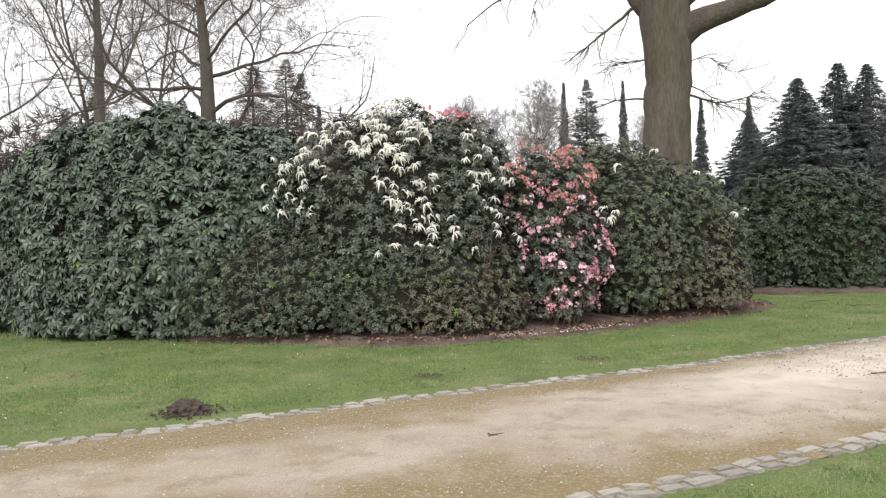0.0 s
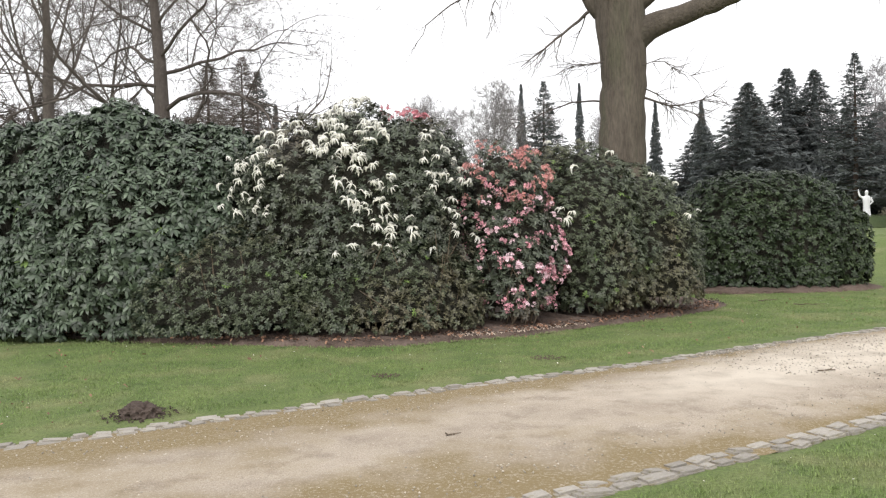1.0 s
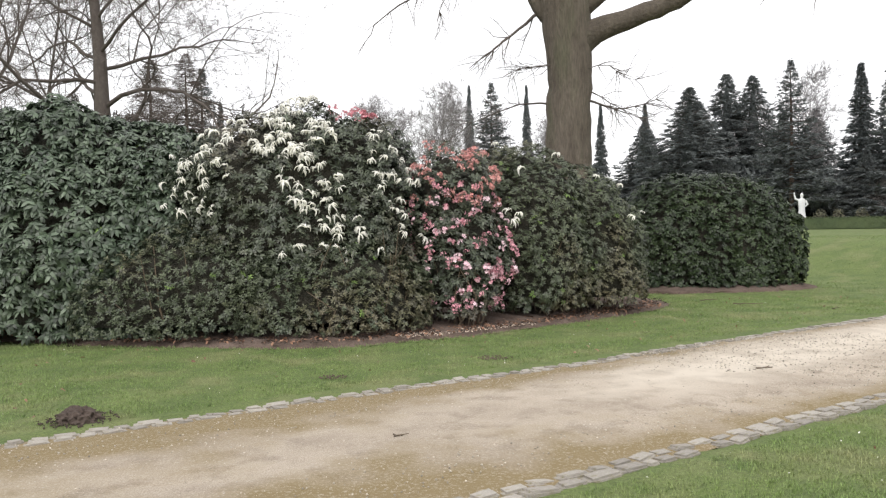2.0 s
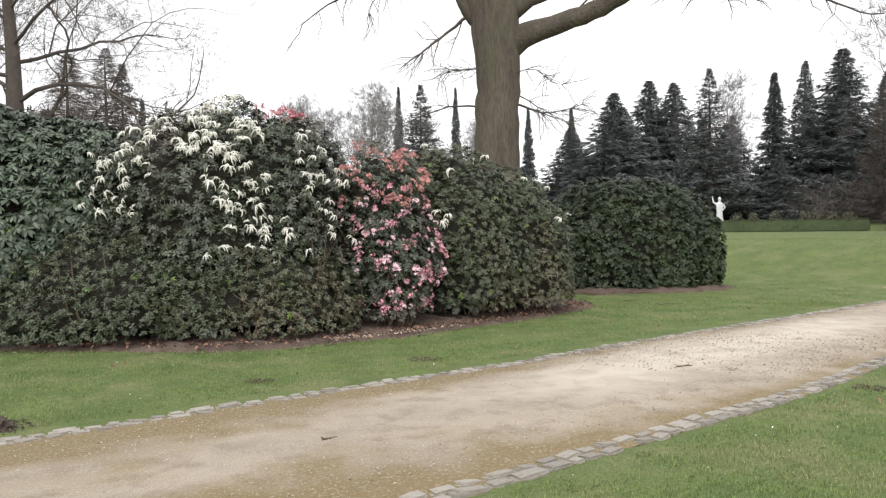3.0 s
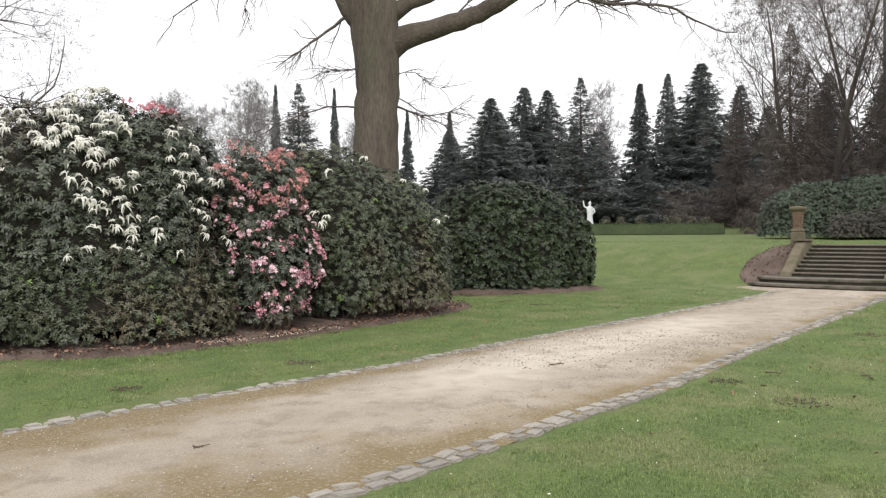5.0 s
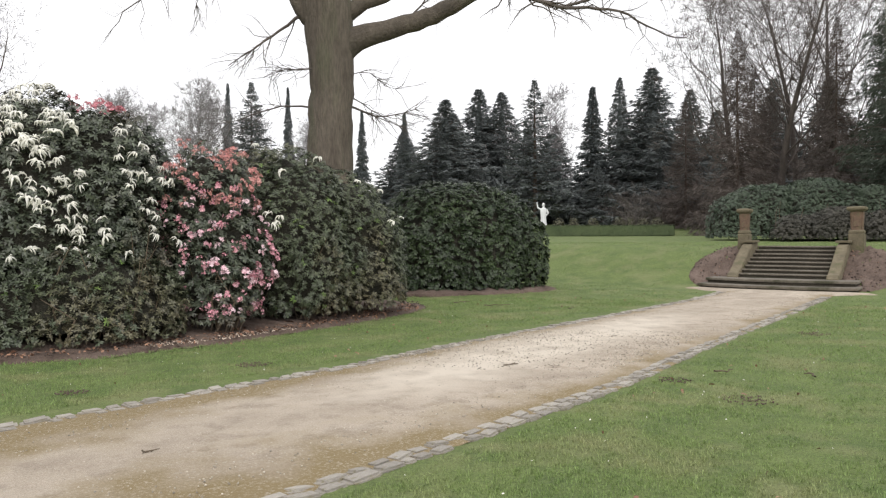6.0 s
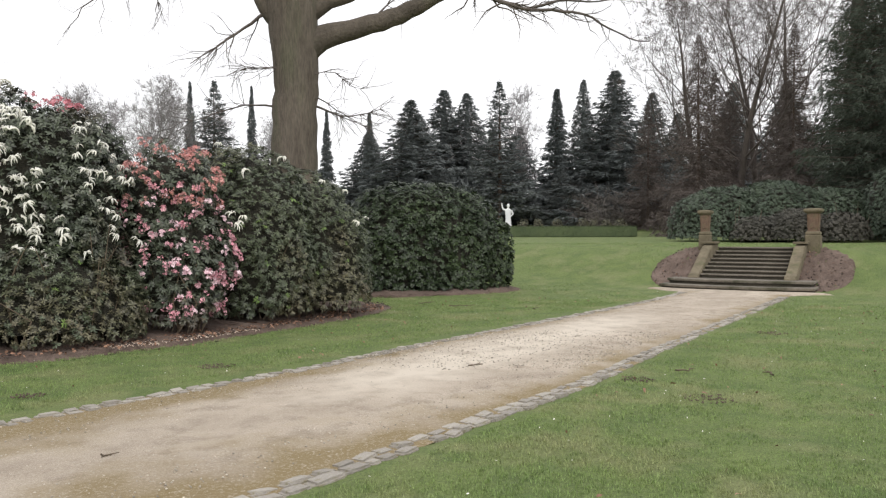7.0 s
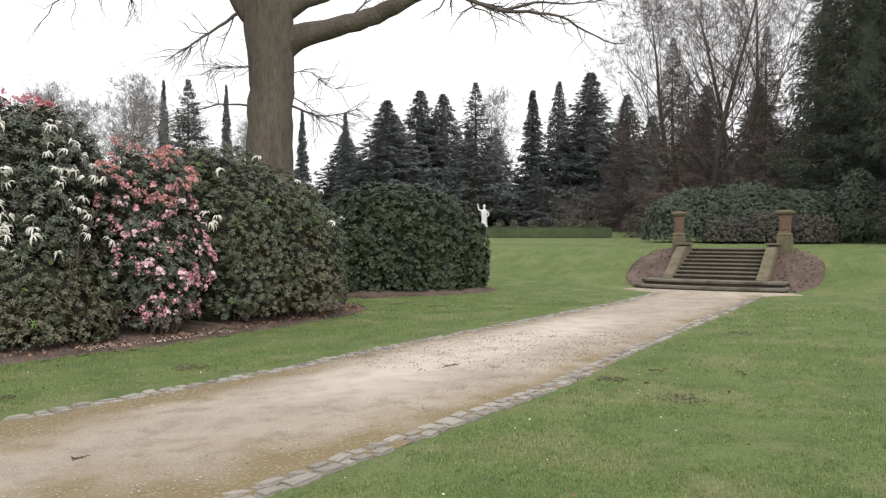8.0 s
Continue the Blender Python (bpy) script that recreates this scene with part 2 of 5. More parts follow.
BED_TWO = [(7.0, 19.6), (8.0, 18.95), (9.3, 18.75), (11.0, 18.95), (12.25, 19.55), (12.6, 20.8), (11.6, 22.4), (9, 22.8), (7, 21.6)]


def smooth_line(pts, step):
    """Catmull-Rom points every step metres."""
    p = np.asarray(pts, float)
    p = np.vstack([2 * p[0] - p[1], p, 2 * p[-1] - p[-2]])
    out = []
    for i in range(1, len(p) - 2):
        for t in np.linspace(0, 1, 12, endpoint=False):
            a, b, c, d = p[i - 1:i + 3]
            out.append(0.5 * (2 * b + (c - a) * t + (2 * a - 5 * b + 4 * c - d) * t * t + (3 * b - a - 3 * c + d) * t ** 3))
    out.append(p[-2])
    out = np.array(out)
    s = np.r_[0, np.cumsum(np.linalg.norm(np.diff(out, axis=0), axis=1))]
    q = np.arange(0, s[-1], step)
    return np.stack([np.interp(q, s, out[:, k]) for k in range(out.shape[1])], 1)


def ease(x):
    x = np.clip(x, 0, 1)
    return x * x * (3 - 2 * x)


def land(x, y):
    """Height of the lawn: level by the path, a bank up to the terrace, gently rising beyond."""
    x, y = np.asarray(x, float), np.asarray(y, float)
    s = (x - STAIR_FOOT.x) * STAIR_IN.x + (y - STAIR_FOOT.y) * STAIR_IN.y
    w = (x - STAIR_FOOT.x) * STAIR_ACROSS.x + (y - STAIR_FOOT.y) * STAIR_ACROSS.y
    near = ease((3.6 - np.abs(w - 0.1)) / 1.6)
    z = TERRACE * ((1 - near) * ease((s + 0.6) / 5.4) + near * ease((s - 0.35) / 3.1))
    d = np.hypot(x, y)
    z = z + np.where(s > 0, 0.16 * ease((d - 28) / 30) + 1.2 * ease((d - 63) / 22), 0)
    return z


def edge_y(line, x):
    a = np.array(line)
    return np.interp(x, a[:, 0], a[:, 1])


FAR_S, NEAR_S = smooth_line(FAR_EDGE, 0.2), smooth_line(NEAR_EDGE, 0.2)


def on_path(x, y, grow=0.0):
    return (y < edge_y(FAR_S, x) + grow * 1.15) & (y > edge_y(NEAR_S, x) - grow * 1.15) & (x < 17.2)


def inside(poly, x, y):
    x, y = np.asarray(x, float), np.asarray(y, float)
    c = np.zeros(x.shape, bool)
    p = np.asarray(poly)
    for (x0, y0), (x1, y1) in zip(p, np.roll(p, -1, 0)):
        c ^= ((y0 > y) != (y1 > y)) & (x < (x1 - x0) * (y - y0) / (y1 - y0 + 1e-12) + x0)
    return c


BED_S = smooth_line(BED + BED[:1], 0.15)
BED_TWO_S = smooth_line(BED_TWO + BED_TWO[:1], 0.15)


def axis_steps(spans):
    out = [spans[0][0]]
    for a, b, st in spans:
        out += list(np.linspace(a, b, max(1, round((b - a) / st)) + 1)[1:])
    return np.array(out)


def make_ground():
    xs = axis_steps([(-2500, -300, 400), (-300, -60, 30), (-60, -14, 3), (-14, 30, 0.22), (30, 60, 1.5), (60, 150, 6), (150, 300, 30), (300, 2500, 400)])
    ys = axis_steps([(-2500, -300, 400), (-300, -30, 30), (-30, 0, 3), (0, 30, 0.22), (30, 70, 1.5), (70, 150, 5), (150, 300, 30), (300, 2500, 400)])
    X, Y = np.meshgrid(xs, ys)
    Z = land(X, Y)
    rng = np.random.default_rng(3)
    near = (np.hypot(X, Y) < 60)
    Z = Z + near * (0.007 * np.sin(X * 1.7 + 1.3 * np.sin(Y * 0.9)) * np.sin(Y * 1.3 + X * 0.4) + rng.normal(0, 0.004, X.shape)) - 0.012
    Z[on_path(X, Y, 0.12)] = -0.035
    Z[inside(BED_S, X, Y) | inside(BED_TWO_S, X, Y)] -= 0.05
    w = (X - STAIR_FOOT.x) * STAIR_ACROSS.x + (Y - STAIR_FOOT.y) * STAIR_ACROSS.y
    s = (X - STAIR_FOOT.x) * STAIR_IN.x + (Y - STAIR_FOOT.y) * STAIR_IN.y
    under = (np.abs(w) < 1.5) & (s > -0.3) & (s < 3.9)
    Z[under] = np.minimum(Z[under], np.maximum(-0.06, (s[under] - 1.4) * 0.36 - 0.25))
    n, m = X.shape
    idx = np.arange(n * m).reshape(n, m)
    f = np.stack([idx[:-1, :-1], idx[:-1, 1:], idx[1:, 1:], idx[1:, :-1]], -1).reshape(-1, 4)
    me = raw_mesh("ground", np.stack([X, Y, Z], -1).reshape(-1, 3), f, GRASS, True)
    tagged(sub("ground", me), "mown green lawn rising over a bank to a terrace", "lawn", kind="structure")


def make_path():
    """Gravel strip between the two kerbs, slightly cambered."""
    a, b = smooth_line(FAR_EDGE, 0.25), smooth_line(NEAR_EDGE, 0.25)
    n = 130
    a = np.stack([np.interp(np.linspace(0, 1, n), np.linspace(0, 1, len(a)), a[:, k]) for k in (0, 1)], 1)
    b = np.stack([np.interp(np.linspace(0, 1, n), np.linspace(0, 1, len(b)), b[:, k]) for k in (0, 1)], 1)
    d = np.gradient(b, axis=0)
    d /= np.linalg.norm(d, axis=1, keepdims=True)
    b = b + np.column_stack([d[:, 1], -d[:, 0]]) * 0.21
    m = 27
    u = np.linspace(0, 1, m)
    P = a[:, None] * (1 - u)[None, :, None] + b[:, None] * u[None, :, None]
    rng = np.random.default_rng(5)
    z = -0.014 + 0.048 * (1 - np.abs(2 * u - 1) ** 3)[None] + rng.normal(0, 0.003, (n, m))
    v = np.concatenate([P, z[..., None]], -1).reshape(-1, 3)
    idx = np.arange(n * m).reshape(n, m)
    f = np.stack([idx[:-1, :-1], idx[1:, :-1], idx[1:, 1:], idx[:-1, 1:]], -1).reshape(-1, 4)
    me = raw_mesh("gravel_path", v, f, GRAVEL, True)
    at = me.attributes.new("edge", "FLOAT", "POINT")
    worn = ease((v[:, 0] + 2) / 8)
    ed = np.abs(2 * np.tile(u, n) - 1) ** 1.8 * 0.80 + 0.44 * (1 - worn) - 0.05
    at.data.foreach_set("value", ed.astype(np.float32))
    u2 = np.tile(u, n)
    pale = ease((v[:, 0] - 0.5) / 4) * ease((13 - v[:, 0]) / 5) * np.exp(-((u2 - 0.42) / 0.26) ** 2)
    at = me.attributes.new("worn", "FLOAT", "POINT")
    at.data.foreach_set("value", pale.astype(np.float32))
    tagged(sub("gravel_path", me), "pale compacted gravel path with mossy brown margins", "path", kind="structure")


def make_bed(name, outline, label):
    """Low mound of bare soil under shrubs, a fan of rings from its outline."""
    o = np.asarray(outline)[:-1]
    c = o.mean(0)
    rng = np.random.default_rng(8)
    rings, zs = [], []
    for k, t in enumerate((0, 0.02, 0.05, 0.1, 0.2, 0.4, 0.7, 0.97)):
        r = o + (c - o) * t
        j = rng.normal(0, 0.03 if k else 0.05, r.shape)
        rings.append(r + j)
        zs.append(land(r[:, 0], r[:, 1]) + (-0.03 if k == 0 else 0.035 + 0.10 * ease(t * 4) + rng.normal(0, 0.016, len(r))))
    v = np.concatenate([np.column_stack([r, z]) for r, z in zip(rings, zs)])
    n = len(o)
    f = [(k * n + i, k * n + (i + 1) % n, (k + 1) * n + (i + 1) % n, (k + 1) * n + i) for k in range(len(rings) - 1) for i in range(n)]
    tagged(sub(name, raw_mesh(name, v, f, SOIL, True)), label, "soil", kind="structure")


def make_apron():
    """Trodden gravel spreading before the steps."""
    rng = np.random.default_rng(12)
    n = 40
    a = np.linspace(0, 2 * np.pi, n, endpoint=False)
    rings = []
    for k, t in enumerate((1.0, 0.93, 0.7, 0.4, 0.02)):
        w = 0.15 + np.sign(np.cos(a)) * np.abs(np.cos(a)) ** 0.85 * 2.3 * t * (1 + 0.10 * np.sin(5 * a) + 0.05 * np.sin(11 * a))
        s = -0.30 + np.sin(a) * 0.75 * t * (1 + 0.08 * np.sin(3 * a))
        q = np.array(STAIR_FOOT)[:2] + s[:, None] * np.array(STAIR_IN)[:2] + w[:, None] * np.array(STAIR_ACROSS)[:2]
        z = land(q[:, 0], q[:, 1]) + (-0.02 if k == 0 else 0.022 + 0.006 * k) + rng.normal(0, 0.003, n)
        rings.append(np.column_stack([q, z]))
    f = [(k * n + i, k * n + (i + 1) % n, (k + 1) * n + (i + 1) % n, (k + 1) * n + i) for k in range(4) for i in range(n)]
    me = raw_mesh("gravel_apron", np.concatenate(rings), f, GRAVEL, True)
    at = me.attributes.new("edge", "FLOAT", "POINT")
    at.data.foreach_set("value", np.repeat([0.35, 0.25, 0.1, 0, 0], n).astype(np.float32))
    tagged(sub("gravel_apron", me), "trodden gravel spreading before the garden steps", "path", kind="structure")


make_ground()
make_apron()
make_path()
make_bed("planting_bed", BED_S, "bare brown soil bed edged by the lawn")
make_bed("planting_bed", BED_TWO_S, "narrow strip of bare soil round a clipped shrub")


# ---- shrubs ----
def leaf_template(long, wide, fold=0.25, droop=0.15):
    """One elliptic leaf along +x, cupped and drooping to its tip: four triangles."""
    v = [(0, 0, 0), (long * 0.30, wide * 0.44, fold * wide * 0.8), (long * 0.30, -wide * 0.44, fold * wide * 0.5),
         (long * 0.72, wide * 0.42, -droop * long * 0.35), (long * 0.72, -wide * 0.42, -droop * long * 0.45), (long, 0, -droop * long)]
    f = [(0, 2, 1), (1, 2, 3), (2, 4, 3), (3, 4, 5)]
    return np.array(v), np.array(f)


def whorl_template(count, long, wide, rise, seed, droop=0.2):
    """A rosette of leaves about +z at a shoot's end."""
    rng = np.random.default_rng(seed)
    pieces = []
    for i in range(count):
        lv, lf = leaf_template(long * rng.uniform(0.75, 1.1), wide * rng.uniform(0.85, 1.1), droop=droop)
        tilt = radians(rise + rng.uniform(-18, 18))
        a = 2 * math.pi * i / count + rng.uniform(-0.25, 0.25)
        m = np.array(Matrix.Rotation(a, 3, "Z") @ Matrix.Rotation(-tilt, 3, "Y"))
        pieces.append((lv @ m.T + np.array([0, 0, rng.uniform(-0.02, 0.02)]), lf))
    return merge(pieces)


def lobe_skin(lobe, rough, box, detail=4):
    """A rounded boxy lobe (x, y, rx, ry, bottom, top) with lumps and hollows, as verts and triangles."""
    cx, cy, rx, ry, z0, z1 = lobe
    bm = bmesh.new()
    bmesh.ops.create_icosphere(bm, subdivisions=detail, radius=1)
    v = np.array([q.co for q in bm.verts])
    f = np.array([[q.index for q in t.verts] for t in bm.faces])
    bm.free()
    v = np.sign(v) * np.abs(v) ** box
    v /= (np.abs(v) ** (2 / box)).sum(1, keepdims=True) ** (box / 2)
    w = v * np.array([rx, ry, (z1 - z0) / 2])
    k = np.array([noise.noise(Vector((q[0] * 1.1 + cx, q[1] * 1.1 + cy, q[2] * 1.1))) + 0.7 * noise.noise(Vector((q[0] * 2.6 + cx, q[1] * 2.6, q[2] * 2.6 + cy))) for q in w])
    return w * (1 + rough * k)[:, None] + np.array([cx, cy, (z0 + z1) / 2]), f


def lobe_points(lobes, per_area, rng, rough=0.10, low=0.06, box=0.72):
    """Evenly spread points and outward normals on the outer skin of a union of lobes."""
    P, N = [], []
    for i, lobe in enumerate(lobes):
        v, f = lobe_skin(lobe, rough, box)
        t = v[f]
        c = np.cross(t[:, 1] - t[:, 0], t[:, 2] - t[:, 0])
        area = np.linalg.norm(c, axis=1) / 2
        n = int(per_area * area.sum())
        pick = rng.choice(len(f), n, p=area / area.sum())
        a, b = rng.uniform(0, 1, (2, n, 1))
        flip = (a + b) > 1
        a, b = np.where(flip, 1 - a, a), np.where(flip, 1 - b, b)
        t = t[pick]
        p = t[:, 0] + a * (t[:, 1] - t[:, 0]) + b * (t[:, 2] - t[:, 0])
        nn = c[pick] / (2 * area[pick][:, None])
        keep = p[:, 2] > low
        for j, (ox, oy, sx, sy, b0, b1) in enumerate(lobes):
            if j != i:
                q = np.abs((p - np.array([ox, oy, (b0 + b1) / 2])) / np.array([sx, sy, (b1 - b0) / 2]))
                keep &= (q ** (2 / box)).sum(1) > 0.70
        P.append(p[keep])
        N.append(nn[keep])
    return np.concatenate(P), np.concatenate(N)


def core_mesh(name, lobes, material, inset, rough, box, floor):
    """Twiggy inside of a shrub as a shade-dark shell: its skin drawn in by inset metres."""
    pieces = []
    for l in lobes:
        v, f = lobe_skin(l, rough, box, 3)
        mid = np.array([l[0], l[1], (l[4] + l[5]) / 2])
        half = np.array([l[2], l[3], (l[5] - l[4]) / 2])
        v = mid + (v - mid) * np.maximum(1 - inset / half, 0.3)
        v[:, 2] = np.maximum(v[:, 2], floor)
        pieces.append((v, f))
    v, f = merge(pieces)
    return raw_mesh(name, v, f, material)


def shrub(name, label, lobes, leaf, material, seed, density=60, core=0.20, stems=26, young=0.0, singles=160, group="", rough=0.10, low=0.10, inner=0.6, box=0.82):
    """A shrub: stems from the soil, a shell coloured for the shaded inside, rosettes of leaves; some rosettes as pieces
    of their own.
    """
    rng = np.random.default_rng(seed)
    c = np.array([(l[0], l[1]) for l in lobes]).mean(0)
    base = Vector((c[0], c[1], float(land(c[0], c[1]))))
    ob = thing(name, base, label, "shrub", group)
    off = np.array([*base])
    lob = [(l[0] - base.x, l[1] - base.y, l[2], l[3], l[4], l[5]) for l in lobes]
    sub("interior", core_mesh("interior", lob, INNER_SHADE, core, rough, box, low + 0.14), ob, kind="stuff")
    # stems
    pieces = []
    for i in range(stems):
        l = lob[rng.integers(len(lob))]
        a, r = rng.uniform(0, 2 * math.pi), rng.uniform(0.45, 0.92)
        q = np.array([l[0] + math.cos(a) * l[2] * r * 0.75, l[1] + math.sin(a) * l[3] * r * 0.75, 0.0])
        e = np.array([l[0] + math.cos(a) * l[2] * r * 1.02, l[1] + math.sin(a) * l[3] * r * 1.02, rng.uniform(0.6, 1.3)])
        mid = (q + e) / 2 + rng.normal(0, 0.13, 3)
        pieces.append(tube([q, mid, e, e + (e - mid) * 0.7 + rng.normal(0, 0.05, 3)], np.array([0.017, 0.013, 0.009, 0.004]) * rng.uniform(0.6, 1.3), 5))
    v, f = merge(pieces)
    sub("stemwork", raw_mesh("stemwork", v, f, TWIG, True), ob, kind="stuff")
    kinds = [whorl_template(leaf[0], leaf[1], leaf[2], leaf[3], seed + k, leaf[4]) for k in range(5)]
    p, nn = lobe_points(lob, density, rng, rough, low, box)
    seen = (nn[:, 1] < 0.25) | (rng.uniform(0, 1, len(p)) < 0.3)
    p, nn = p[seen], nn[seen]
    depth = np.minimum(np.abs(rng.normal(0, inner * 0.12, len(p))), core * 0.8) - 0.03
    p = p - nn * depth[:, None]
    axis = nn * rng.uniform(0.5, 1.0, (len(p), 1)) + np.array([0, 0, 0.55]) + rng.normal(0, 0.30, p.shape)
    turn = frames_from(axis, rng.uniform(0, 6.28, len(p)))
    size = rng.uniform(0.7, 1.15, len(p))
    front = np.argsort((p[:, 1] + off[1]) * 1.0 + depth * 3 + rng.uniform(0, 2.5, len(p)))
    single = np.zeros(len(p), bool)
    single[front[:singles]] = True
    fresh = rng.uniform(0, 1, len(p)) < young
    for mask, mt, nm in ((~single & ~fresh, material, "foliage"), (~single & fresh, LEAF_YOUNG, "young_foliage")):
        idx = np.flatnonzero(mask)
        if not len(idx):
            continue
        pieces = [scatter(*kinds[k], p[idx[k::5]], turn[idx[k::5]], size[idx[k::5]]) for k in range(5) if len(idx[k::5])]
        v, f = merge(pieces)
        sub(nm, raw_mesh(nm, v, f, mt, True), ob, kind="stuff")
    meshes = [raw_mesh("leaf_rosette", kv, kf, material, True) for kv, kf in kinds]
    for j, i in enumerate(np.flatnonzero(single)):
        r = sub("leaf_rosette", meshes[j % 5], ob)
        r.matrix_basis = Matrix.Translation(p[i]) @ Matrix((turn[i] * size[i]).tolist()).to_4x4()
    return ob, off, p, nn


def bloom_meshes(name, material, kind, seed):
    """Flower heads: hands of drooping cream racemes, or loose trusses of five-petalled flowers."""
    rng = np.random.default_rng(seed)
    out = []
    for k in range(6):
        pieces = []
        if kind == "spray":
            turned = rng.uniform(0, 6.28)
            for i in range(rng.integers(6, 10)):
                a = turned + rng.normal(0, 1.3)
                length = rng.uniform(0.10, 0.19)
                reach = rng.uniform(0.55, 1.15)
                u = np.linspace(0, 1, 8)
                way = np.array([math.cos(a), math.sin(a)])
                h = length * reach * np.sin(u * 1.5)
                drop = 0.03 * np.sin(u * 3.1) - length * rng.uniform(0.25, 0.85) * u ** 2
                pts = np.column_stack([way[0] * h, way[1] * h, drop]) + rng.normal(0, 0.003, (8, 3))
                fat = np.array([0.005, 0.012, 0.011, 0.017, 0.012, 0.016, 0.010, 0.004]) * rng.uniform(0.85, 1.25)
                pieces.append(tube(pts, fat, 5))
        else:
            for i in range(rng.integers(6, 10)):
                th, ph = rng.uniform(0, 6.28), rng.uniform(-0.5, 1.4)
                d = np.array([math.cos(th) * math.cos(ph), math.sin(th) * math.cos(ph), math.sin(ph)])
                fr = frames_from(d[None], np.array([rng.uniform(0, 6)]))[0]
                v, f = [], []
                big = rng.uniform(0.75, 1.2)
                for j in range(5):
                    b = j * 2 * math.pi / 5 + rng.uniform(-0.15, 0.15)
                    c, q = math.cos(b), math.sin(b)
                    curl = rng.uniform(0.005, 0.035)
                    o = len(v)
                    v += [(0, 0, 0), (c * 0.030 - q * 0.017, q * 0.030 + c * 0.017, 0.024), (c * 0.054, q * 0.054, 0.024 + curl * 0.3), (c * 0.030 + q * 0.017, q * 0.030 - c * 0.017, 0.024)]
                    f += [(o, o + 1, o + 2), (o, o + 2, o + 3)]
                at = d * rng.uniform(0.03, 0.09) * np.array([1.3, 1.3, 0.7])
                stalk = np.cross(d, [0.3, 0.5, 0.8]) * 0.006
                v = np.concatenate([np.array(v) * big @ fr.T + at, [-d * 0.01 - stalk, -d * 0.01 + stalk, at]])
                pieces.append((v, np.array(f + [(len(v) - 3, len(v) - 2, len(v) - 1)])))
        v, f = merge(pieces)
        out.append(raw_mesh(name, v, f, material, kind == "spray"))
    return out


def put_blooms(ob, off, p, nn, name, meshes, choose, count, seed, size=(0.8, 1.3), label="", droop=False):
    """Blossoms as pieces on the outer skin where choose(world points) holds."""
    rng = np.random.default_rng(seed)
    w = p + off
    ok = np.flatnonzero(choose(w))
    pick = rng.choice(ok, min(count, len(ok)), replace=False)
    for j, i in enumerate(pick):
        axis = nn[i] * 0.8 + np.array([0, 0, 0.6 if not droop else 0.9]) + rng.normal(0, 0.15, 3)
        t = frames_from(axis[None], np.array([rng.uniform(0, 6.28)]))[0]
        o = sub(name, meshes[j % len(meshes)], ob, label)
        o.matrix_basis = Matrix.Translation(p[i] + nn[i] * 0.10 + np.array([0, 0, 0.03])) @ Matrix((t * rng.uniform(*size)).tolist()).to_4x4()


BIG = (9, 0.145, 0.054, 5, 0.40)      # leaves in a rosette, length, width, rise, droop
MID = (8, 0.085, 0.030, 15, 0.3)
FINE = (8, 0.066, 0.023, 25, 0.25)
FRONT_GROUP = "shrubs of the front bed"

shrub("rhododendron", "large rounded rhododendron with long dark blue-green leaves, no flowers",
              [(-4.7, 15.0, 3.0, 2.4, -2.0, 3.85), (-7.3, 16.4, 2.1, 2.0, -1.8, 3.15), (-3.2, 14.3, 1.8, 1.6, -1.8, 3.15), (-6.2, 15.5, 2.4, 1.9, -2.2, 3.92)],
              BIG, LEAF_BIG, 11, density=85, young=0.006, singles=250, group=FRONT_GROUP, rough=0.14)
WHITE = shrub("pieris_shrub", "tall dark pieris hung with drooping cream-white flower sprays",
              [(-0.9, 13.7, 2.0, 1.5, 0.1, 3.72), (0.25, 13.6, 1.05, 1.1, -0.5, 3.3), (-2.1, 13.8, 1.4, 1.15, 0.4, 3.2), (0.75, 14.3, 0.75, 0.9, 0.2, 3.45)],
              MID, LEAF_SMALL, 12, density=130, singles=200, group=FRONT_GROUP, rough=0.2, inner=0.9)
shrub("low_shrub", "low spreading small-leaved shrub, dark green tinged brown",
            [(-2.3, 13.0, 2.0, 0.95, -1.4, 1.85), (-0.3, 12.75, 1.6, 0.85, -1.3, 1.55), (0.55, 12.95, 0.75, 0.7, -0.6, 1.35)],
            FINE, LEAF_OLIVE, 13, density=210, stems=80, low=0.13, young=0.012, singles=200, group=FRONT_GROUP, rough=0.17)
PINK = shrub("pink_rhododendron", "narrow rhododendron covered in coral and pink flower trusses",
             [(1.82, 13.65, 0.86, 0.8, 0.0, 3.08), (1.80, 13.3, 0.68, 0.55, -0.2, 2.0)],
             MID, LEAF_SMALL, 14, density=130, stems=34, low=0.24, singles=120, group=FRONT_GROUP, rough=0.24, box=0.9)
GREEN = shrub("pieris_shrub", "olive-green pieris with a few pale sprays and bare twigs below",
              [(3.45, 14.75, 1.05, 1.2, -0.5, 3.15), (4.68, 15.45, 1.18, 1.2, -0.7, 2.72), (2.75, 14.9, 0.8, 0.9, -0.3, 3.25)],
              (8, 0.074, 0.026, 15, 0.3), LEAF_OLIVE, 15, density=165, stems=110, low=0.20, young=0.02, singles=200, group=FRONT_GROUP, rough=0.17)
RED = shrub("red_rhododendron", "rhododendron with red trusses showing over the shrubs before it",
            [(0.05, 15.3, 1.2, 1.0, -0.2, 3.84)], MID, LEAF_SMALL, 16, density=60, singles=40, group=FRONT_GROUP)
shrub("laurel_shrub", "clipped dome-shaped dark evergreen shrub on the lawn",
               [(9.72, 20.7, 2.66, 1.6, -2.0, 3.05)], (8, 0.115, 0.046, 14, 0.3), LEAF_HEDGE, 17, density=110, singles=150, rough=0.09, box=0.8)

